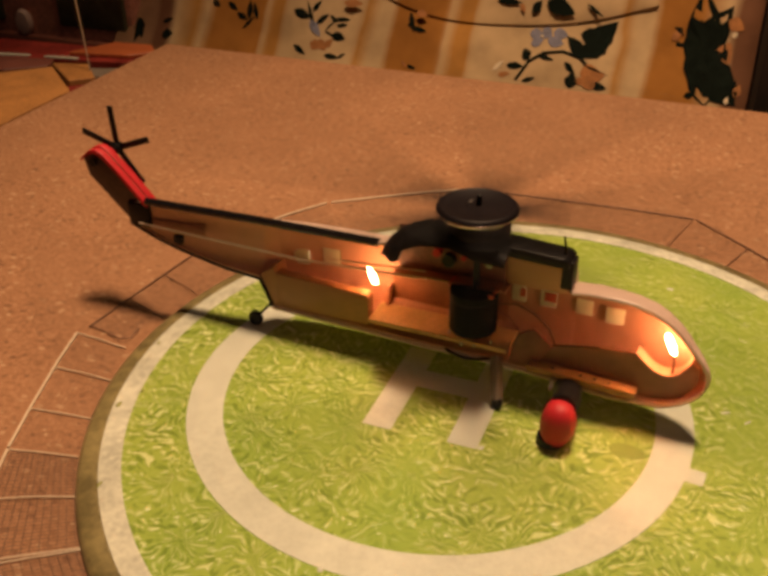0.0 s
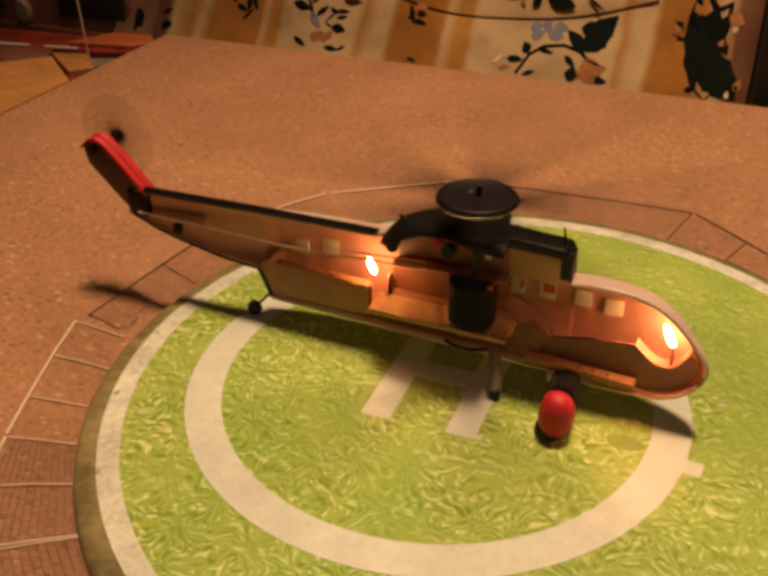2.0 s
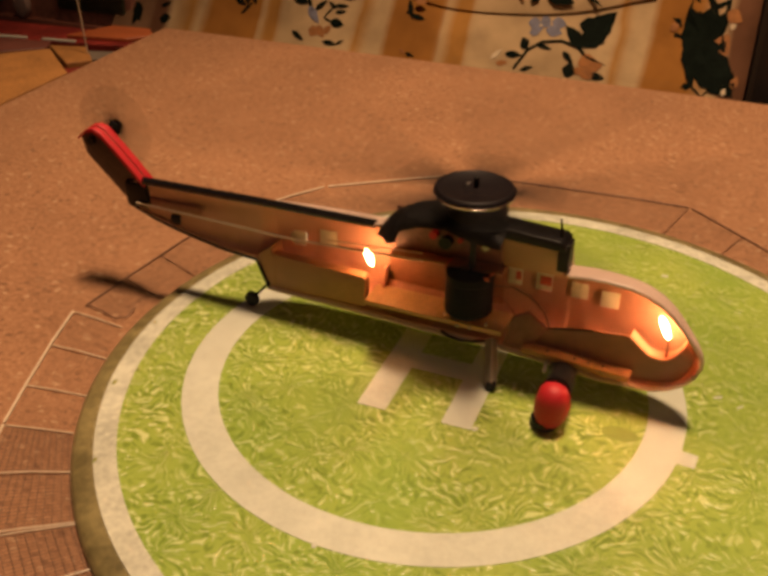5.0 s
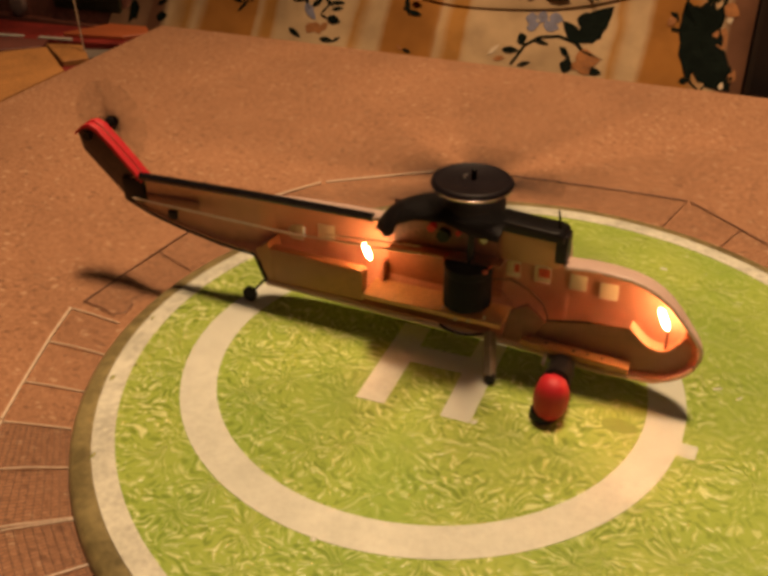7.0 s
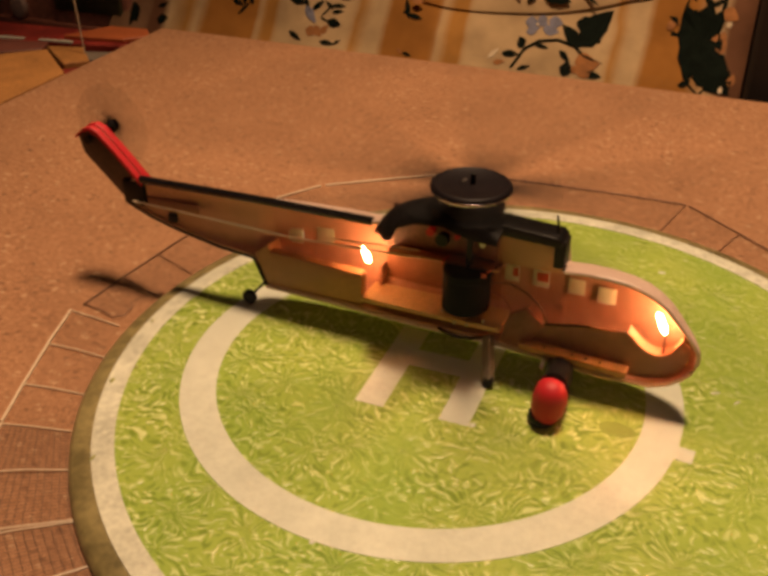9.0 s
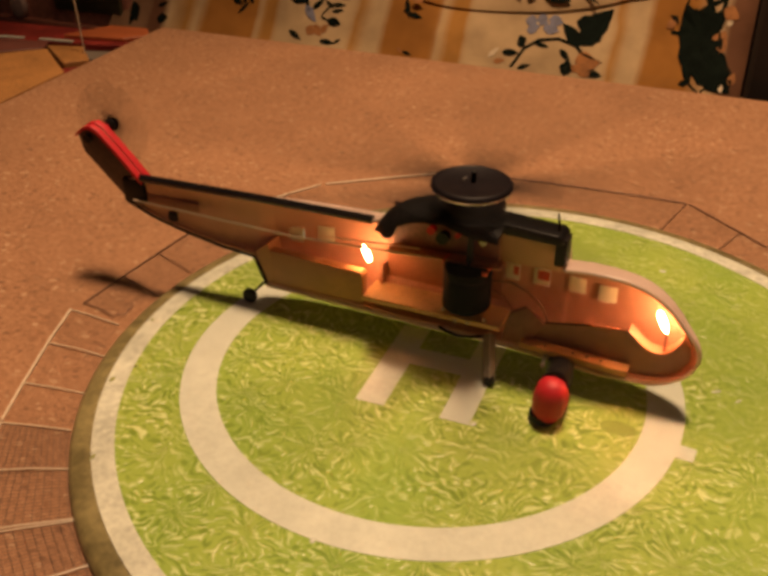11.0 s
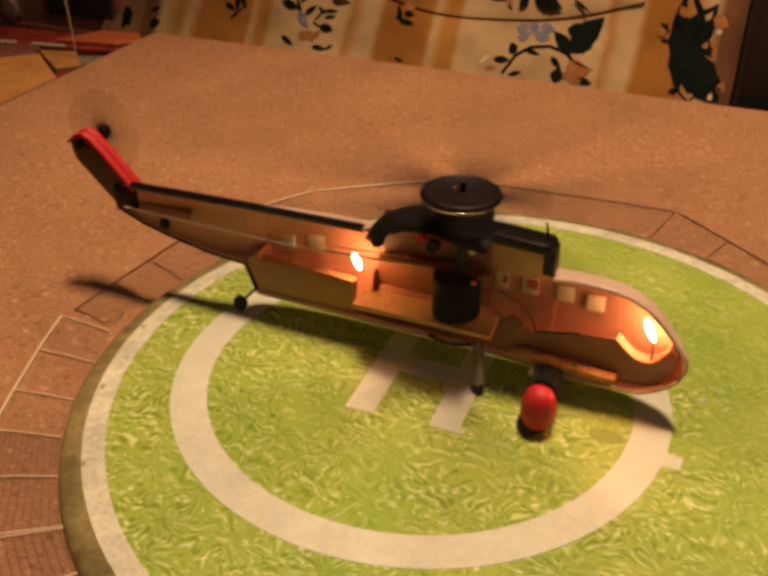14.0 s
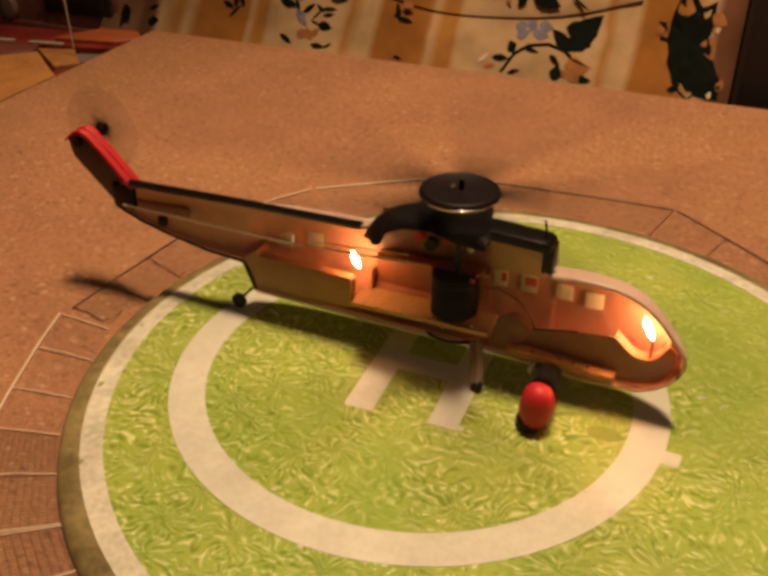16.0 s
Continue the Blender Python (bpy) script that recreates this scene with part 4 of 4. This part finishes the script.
def cloth_sheet(u0, u1, z0, z1, nu, nz, lift=0.0, thick=0.012):
    bm = bmesh.new()
    front = [[bm.verts.new((u0 + (u1 - u0) * i / nu, cloth_y(u0 + (u1 - u0) * i / nu, z0 + (z1 - z0) * k / nz) - lift, z0 + (z1 - z0) * k / nz)) for k in range(nz + 1)] for i in range(nu + 1)]
    back = [[bm.verts.new(v.co + Vector((0, thick, 0))) for v in col] for col in front]
    for i in range(nu):
        for k in range(nz):
            bm.faces.new((front[i][k], front[i + 1][k], front[i + 1][k + 1], front[i][k + 1]))
            bm.faces.new((back[i][k], back[i][k + 1], back[i + 1][k + 1], back[i + 1][k]))
    for i in range(nu):
        bm.faces.new((front[i][0], back[i][0], back[i + 1][0], front[i + 1][0]))
        bm.faces.new((front[i][nz], front[i + 1][nz], back[i + 1][nz], back[i][nz]))
    for k in range(nz):
        bm.faces.new((front[0][k], front[0][k + 1], back[0][k + 1], back[0][k]))
        bm.faces.new((front[nu][k], back[nu][k], back[nu][k + 1], front[nu][k + 1]))
    return bm


def print_shape(points, lift=0.0006):
    """A flat printed shape that follows the cloth."""
    bm = bmesh.new()
    c = bm.verts.new((sum(p[0] for p in points) / len(points), 0, sum(p[1] for p in points) / len(points)))
    ring = [bm.verts.new((u, 0, z)) for u, z in points]
    for i in range(len(ring)):
        bm.faces.new((c, ring[i], ring[(i + 1) % len(ring)]))
    for w in bm.verts:
        w.co.y = cloth_y(w.co.x, w.co.z) - lift
    return bm


def leaf_points(u, z, length, width, angle, jag=0.0, n=9):
    rnd = random.Random(int((u * 7919 + z * 104729) * 1000))
    up = [(k / n, math.sin(math.pi * (k / n) ** 0.8)) for k in range(n + 1)]
    pts = [(f * length, 0.5 * width * s * (1 + jag * (rnd.random() - 0.5) * 2)) for f, s in up] + [(f * length, -0.5 * width * s * (1 + jag * (rnd.random() - 0.5) * 2)) for f, s in up[::-1][1:-1]]
    a = radians(angle)
    return [(u + x * math.cos(a) - y * math.sin(a), z + x * math.sin(a) + y * math.cos(a)) for x, y in pts]


def printed(parent, material, u, z, length, width, angle):
    name = {"dark_green_print": "printed_leaf", "cream_print": "printed_petal"}.get(material.name, "printed_flower")
    part(name, print_shape(leaf_points(u, z, length, width, angle, 0.10, 12), 0.0005 if parent.name == "sofa" else 0.0062), material, parent, smooth=False)


def cushion_front():
    """The lower edge of a soft cushion that hangs over the cloth."""
    bm = bmesh.new()
    nu, nv = 60, 16
    grid = []
    for i in range(nu + 1):
        f = i / nu
        u = 0.112 + 0.21 * f
        low = CUSH_LOW + 0.016 * (2 * f - 0.96) ** 2
        col = []
        for k in range(nv + 1):
            a = math.pi * k / nv
            z = low + 0.045 * (1 - math.cos(a)) / 2 * 2
            y = cloth_y(u, z) - 0.0008 - 0.0045 * math.sin(a) ** 0.6
            col.append(bm.verts.new((u, y, z)))
        grid.append(col)
    for i in range(nu):
        for k in range(nv):
            bm.faces.new((grid[i][k], grid[i + 1][k], grid[i + 1][k + 1], grid[i][k + 1]))
    rim = [e for e in bm.edges if len(e.link_faces) == 1]
    made = bmesh.ops.extrude_edge_only(bm, edges=rim)["geom"]
    for w in made:
        if isinstance(w, bmesh.types.BMVert):
            w.co.y += 0.02
    return bm


CUSH_LOW = 0.0112


def make_sofa():
    s = thing("sofa", SOFA_AT, "sofa with floral and gold striped cotton upholstery behind the board", "sofa")
    part("backrest", cloth_sheet(-0.088, 0.388, -0.30, 0.20, 130, 60), CLOTH, s, "cream and gold striped floral cloth")
    part("sofa_base", boxed(-0.045, 0.50, 0.02, 0.45, -0.74, -0.30, 0.004), BLACKBROWN, s)
    # block added in near-black to stand in for the dark gap at the sofa's end
    part("sofa_arm", boxed(0.3895, 0.50, 0.02, 0.45, -0.30, 0.20, 0.01), BLACKBROWN, s, "black brown block filling the dark gap beside the sofa")
    cushion = part("cushion_front", cushion_front(), CLOTH, s, "overhanging cushion edge in the same cloth")
    stem = [(0.2371, -0.0192), (0.2442, -0.0074), (0.2530, -0.0020), (0.2660, -0.0001), (0.2783, -0.0026), (0.2832, -0.0060)]
    part("printed_stem", tube([(u, cloth_y(u, z), z) for u, z in stem], 0.0011, 6), LEAF, s)
    printed(s, LEAF, -0.0101, 0.0097, 0.0076, 0.0036, -26)
    printed(s, LEAF, 0.0023, 0.0090, 0.0101, 0.0036, -28)
    printed(s, LEAF, 0.0111, 0.0025, 0.0108, 0.0036, -23)
    printed(s, LEAF, 0.0180, -0.0076, 0.0123, 0.0025, 47)
    printed(s, LEAF, 0.0221, -0.0011, 0.0131, 0.0047, 100)
    printed(s, LEAF, 0.0291, -0.0005, 0.0127, 0.0036, 120)
    printed(s, LEAF, 0.0593, 0.0084, 0.0160, 0.0054, -11)
    printed(s, LEAF, 0.0795, 0.0002, 0.0185, 0.0025, 126)
    printed(s, LEAF, 0.0754, 0.0090, 0.0086, 0.0039, 55)
    printed(s, LEAF, 0.0809, 0.0021, 0.0105, 0.0039, 37)
    printed(s, BLUE, 0.0748, 0.0035, 0.0151, 0.0057, -40)
    printed(s, LEAF, 0.0890, -0.0020, 0.0119, 0.0014, 49)
    printed(s, LEAF, 0.0957, 0.0057, 0.0110, 0.0025, 1)
    printed(s, LEAF, 0.0970, 0.0016, 0.0091, 0.0025, 8)
    printed(s, LEAF, 0.0903, 0.0077, 0.0088, 0.0021, -29)
    printed(s, LEAF, 0.0948, -0.0040, 0.0114, 0.0057, -9)
    printed(s, LEAF, 0.0886, -0.0021, 0.0093, 0.0014, -18)
    printed(s, RUST, 0.0786, -0.0107, 0.0099, 0.0064, -9)
    printed(s, RUST, 0.0849, -0.0078, 0.0101, 0.0057, -40)
    printed(s, RUST, 0.0911, -0.0120, 0.0076, 0.0050, 44)
    printed(s, LEAF, 0.0645, -0.0133, 0.0133, 0.0036, -21)
    printed(s, LEAF, 0.0918, -0.0168, 0.0130, 0.0032, -4)
    printed(s, LEAF, 0.1031, -0.0176, 0.0061, 0.0021, 28)
    printed(s, LEAF, 0.1524, 0.0146, 0.0129, 0.0039, -60)
    printed(s, LEAF, 0.1572, 0.0062, 0.0113, 0.0032, -7)
    printed(s, LEAF, 0.1524, 0.0070, 0.0057, 0.0021, 16)
    printed(s, RUST, 0.1531, -0.0150, 0.0058, 0.0018, -25)
    printed(s, LEAF, 0.1581, -0.0169, 0.0078, 0.0021, -8)
    printed(s, BLUE, 0.2406, 0.0081, 0.0097, 0.0061, -2)
    printed(s, BLUE, 0.2488, 0.0110, 0.0087, 0.0064, -26)
    printed(s, BLUE, 0.2566, 0.0099, 0.0106, 0.0064, -7)
    printed(s, BLUE, 0.2429, 0.0022, 0.0093, 0.0054, 22)
    printed(s, BLUE, 0.2537, 0.0053, 0.0119, 0.0057, -6)
    printed(s, CREAM, 0.2470, 0.0075, 0.0080, 0.0025, 5)
    printed(s, LEAF, 0.2798, -0.0019, 0.0275, 0.0165, 48)
    printed(s, LEAF, 0.2819, -0.0023, 0.0189, 0.0079, 145)
    printed(s, LEAF, 0.2753, 0.0103, 0.0184, 0.0093, -6)
    printed(s, LEAF, 0.2292, -0.0107, 0.0118, 0.0043, -0)
    printed(s, LEAF, 0.2433, -0.0067, 0.0077, 0.0064, 125)
    printed(s, LEAF, 0.2493, -0.0034, 0.0118, 0.0025, -9)
    printed(s, LEAF, 0.2413, -0.0196, 0.0099, 0.0029, 18)
    printed(s, LEAF, 0.2684, -0.0056, 0.0103, 0.0036, -34)
    printed(s, LEAF, 0.2747, -0.0203, 0.0099, 0.0086, 86)
    printed(s, RUST, 0.2802, -0.0111, 0.0121, 0.0093, 15)
    printed(s, RUST, 0.2842, -0.0189, 0.0103, 0.0107, 57)
    printed(s, RUST, 0.2886, -0.0131, 0.0089, 0.0057, 19)
    printed(s, LEAF, 0.2883, -0.0169, 0.0114, 0.0043, -5)
    printed(s, LEAF, 0.2816, -0.0061, 0.0182, 0.0014, -15)
    printed(s, CREAM, 0.2204, -0.0143, 0.0091, 0.0032, 43)
    printed(s, RUST, 0.2246, -0.0167, 0.0081, 0.0032, 9)
    printed(s, RUST, 0.2792, -0.0172, 0.0054, 0.0050, 49)
    printed(s, LEAF, 0.3324, 0.0223, 0.0131, 0.0039, -43)
    printed(s, RUST, 0.3346, 0.0107, 0.0079, 0.0050, 46)
    printed(s, LEAF, 0.3374, 0.0094, 0.0104, 0.0050, -33)
    printed(s, BLUE, 0.3378, 0.0052, 0.0056, 0.0029, -17)
    printed(s, LEAF, 0.3628, -0.0224, 0.0666, 0.0279, 102)
    printed(s, LEAF, 0.3519, 0.0032, 0.0349, 0.0179, 60)
    printed(s, LEAF, 0.3534, 0.0033, 0.0355, 0.0215, -38)
    printed(s, RUST, 0.3639, 0.0094, 0.0119, 0.0143, -33)
    printed(s, RUST, 0.3681, 0.0255, 0.0110, 0.0079, -24)
    printed(s, CREAM, 0.3713, 0.0168, 0.0044, 0.0036, 33)
    printed(s, LEAF, 0.3787, -0.0182, 0.0134, 0.0050, 90)
    printed(s, CREAM, 0.3752, -0.0186, 0.0043, 0.0029, 79)
    printed(s, RUST, 0.3801, -0.0140, 0.0072, 0.0050, 74)
    printed(s, LEAF, 0.3487, -0.0194, 0.0088, 0.0043, 32)
    printed(cushion, LEAF, 0.2403, 0.0207, 0.0096, 0.0061, 57)
    printed(cushion, LEAF, 0.2490, 0.0285, 0.0218, 0.0100, -16)
    printed(cushion, LEAF, 0.2137, 0.0271, 0.0191, 0.0039, -4)
    printed(cushion, RUST, 0.2314, 0.0256, 0.0063, 0.0032, -56)
    printed(cushion, LEAF, 0.2761, 0.0288, 0.0151, 0.0021, -30)
    printed(cushion, RUST, 0.0997, 0.0168, 0.0155, 0.0050, -0)
    printed(cushion, RUST, 0.1588, 0.0164, 0.0092, 0.0043, -7)
    printed(s, LEAF, -0.0735, -0.0060, 0.0150, 0.0080, -55)
    printed(s, LEAF, -0.0690, -0.0100, 0.0110, 0.0060, -100)
    printed(s, LEAF, -0.0480, -0.0150, 0.0100, 0.0065, 10)
    printed(s, LEAF, -0.0500, -0.0070, 0.0100, 0.0030, 20)
    return s


sofa = make_sofa()

# ---- odds and ends beside the board ----


def at_board(u, n, z, turn=0.0):
    return BOARD_AT @ pose(u, n, z, 0, 0, turn)


def slab(name, label, category, outline, z0, z1, material, bevel=0.0006):
    """A flat thing with the given outline, lying beside the board."""
    cu, cn = sum(p[0] for p in outline) / len(outline), sum(p[1] for p in outline) / len(outline)
    bm = bmesh.new()
    low = [bm.verts.new((u - cu, n - cn, 0)) for u, n in outline]
    top = [bm.verts.new((u - cu, n - cn, z1 - z0)) for u, n in outline]
    bm.faces.new(low)
    bm.faces.new(top)
    for i in range(len(outline)):
        j = (i + 1) % len(outline)
        bm.faces.new((low[i], low[j], top[j], top[i]))
    bmesh.ops.bevel(bm, geom=list(bm.edges), offset=bevel, segments=1, affect="EDGES")
    ob = tagged(mesh_ob(name, bm, material), label, category)
    ob.matrix_world = at_board(cu, cn, z0)
    return ob


slab("cardboard_box", "flat yellow-brown cardboard box lying beside the board", "box", [(-0.043, -0.30), (-0.004, -0.30), (-0.004, -0.103), (-0.045, -0.068), (-0.075, -0.095), (-0.075, -0.30)], -0.025, -0.001, CARD)
slab("card_folder", "small yellow card folder leaning on the clutter", "folder", [(-0.070, -0.040), (-0.044, -0.033), (-0.022, -0.056), (-0.034, -0.068)], -0.025, -0.0095, CARD)
slab("rust_leaflet", "rust-coloured leaflet under the folder", "leaflet", [(-0.036, -0.074), (-0.020, -0.060), (-0.006, -0.078), (-0.012, -0.092)], -0.025, -0.012, REDCARD)
slab("dark_book", "dark brown closed book on the table", "book", [(-0.24, -0.075), (-0.098, -0.058), (-0.074, -0.040), (-0.080, -0.026), (-0.24, -0.050)], -0.025, -0.012, DARKBOX)
slab("red_magazine", "red magazine lying on the table", "magazine", [(-0.24, -0.046), (-0.080, -0.022), (-0.022, -0.010), (-0.018, 0.020), (-0.24, 0.000)], -0.025, -0.0135, REDCARD)
slab("white_sheet", "narrow white paper sheet on the magazine", "paper", [(-0.16, -0.036), (-0.104, -0.024), (-0.105, -0.021), (-0.16, -0.030)], -0.0135, -0.0125, WHITE, 0.0002)
slab("white_sheet", "small white paper slip under the orange paper", "paper", [(-0.092, -0.023), (-0.066, -0.019), (-0.066, -0.016), (-0.091, -0.020)], -0.0135, -0.0122, WHITE, 0.0002)
slab("orange_paper", "folded orange paper lying on the magazine", "paper", [(-0.078, -0.012), (-0.060, 0.021), (-0.030, 0.024), (-0.018, 0.010), (-0.032, -0.004)], -0.0135, -0.0105, ORANGE)
slab("grey_tin", "small grey patterned tin beside the board", "tin", [(-0.050, -0.030), (-0.020, -0.020), (-0.010, -0.034), (-0.036, -0.044)], -0.025, -0.014, GREYLEG)
cap = tagged(mesh_ob("bottle_cap", turned([(0, 0), (0.008, 0), (0.008, 0.014), (0.007, 0.016), (0, 0.016)], 24), BLUECAP, True), "dark blue plastic bottle cap on the table", "cap")
cap.matrix_world = at_board(-0.110, -0.066, -0.025)
rod = tagged(mesh_ob("thin_rod", tube([(0, 0, 0), (-0.002, 0.001, 0.03), (-0.005, 0.002, 0.068)], 0.0005), WIRE, True), "thin pale upright rod stuck in the folder", "rod")
rod.matrix_world = at_board(-0.0335, -0.0455, -0.0095)


def make_cabinet():
    c = thing("cabinet", at_board(-0.33, 0.20, -0.745), "dark brown wooden cabinet with green panels and a pale oval knob", "cabinet")
    part("body", boxed(-0.40, 0.255, -0.135, 0.20, 0.0, 0.98, 0.004), CABWOOD, c)
    part("panel", boxed(0.185, 0.250, -0.139, -0.134, 0.728, 0.95, 0.002), GREENPANE, c, "dark green panel")
    part("panel", boxed(0.085, 0.128, -0.139, -0.134, 0.728, 0.95, 0.002), GREENPANE, c, "dark green panel")
    part("rail", boxed(-0.20, 0.252, -0.141, -0.134, 0.700, 0.718, 0.002), DARKTAN, c)
    part("knob", turned([(0, -0.004), (0.0066, -0.003), (0.0082, 0.0), (0.0066, 0.003), (0, 0.004)], 24, None, pose(0.1486, -0.138, 0.7276, 90) @ Matrix.Diagonal((1, 1.4, 1, 1))), PINK, c, "pale oval knob")


make_cabinet()


# ---- motion ----
def motions():
    rows = []
    hub = MAIN_HUB
    for f in range(481):
        rows.append((f / 30, hub @ pose(0, 0, 0, 0, 0, (20 + 48 * f) % 360)))
    walk(main_rotor, rows)
    hub = pose(TAIL_HUB[0] * MM, TAIL_HUB[1] * MM, TAIL_HUB[2] * MM)
    # near-standstill moments: second, blade angle, turn in one step
    still = {0: (20.0, 5.0), 15: (0.0, 9.0), 225: (-6.0, 9.0), 339: (7.0, 24.0), 423: (10.0, 1.0), 450: (35.0, 1.0), 459: (18.0, 1.0)}
    marks = sorted(still)
    angle, rows = still[0][0], []
    angles = {}
    for a, b in zip(marks, marks[1:] + [495]):
        start = still[a][0] if a == 0 else angles[a]
        slow_a, slow_b = still[a][1], still.get(b, (0, 76.0))[1]
        n = b - a
        steps = [76.0] * n
        steps[0], steps[-1] = max(slow_a, 1.0), max(slow_b, 1.0)
        if b in still:
            want = still[b][0]
            total = sum(steps)
            rest = ((want - start - total) % 72)
            for k in range(1, n - 1):
                steps[k] += (rest - 72 if rest > 36 else rest) / (n - 2)
        angles[a] = start
        for k in range(n):
            angles[a + k + 1] = angles[a + k] + steps[k]
    for f in range(481):
        rows.append((f / 30, hub @ pose(0, 0, 0, 0, -angles[f] % 360, 0)))
    walk(tail_rotor, rows)


motions()
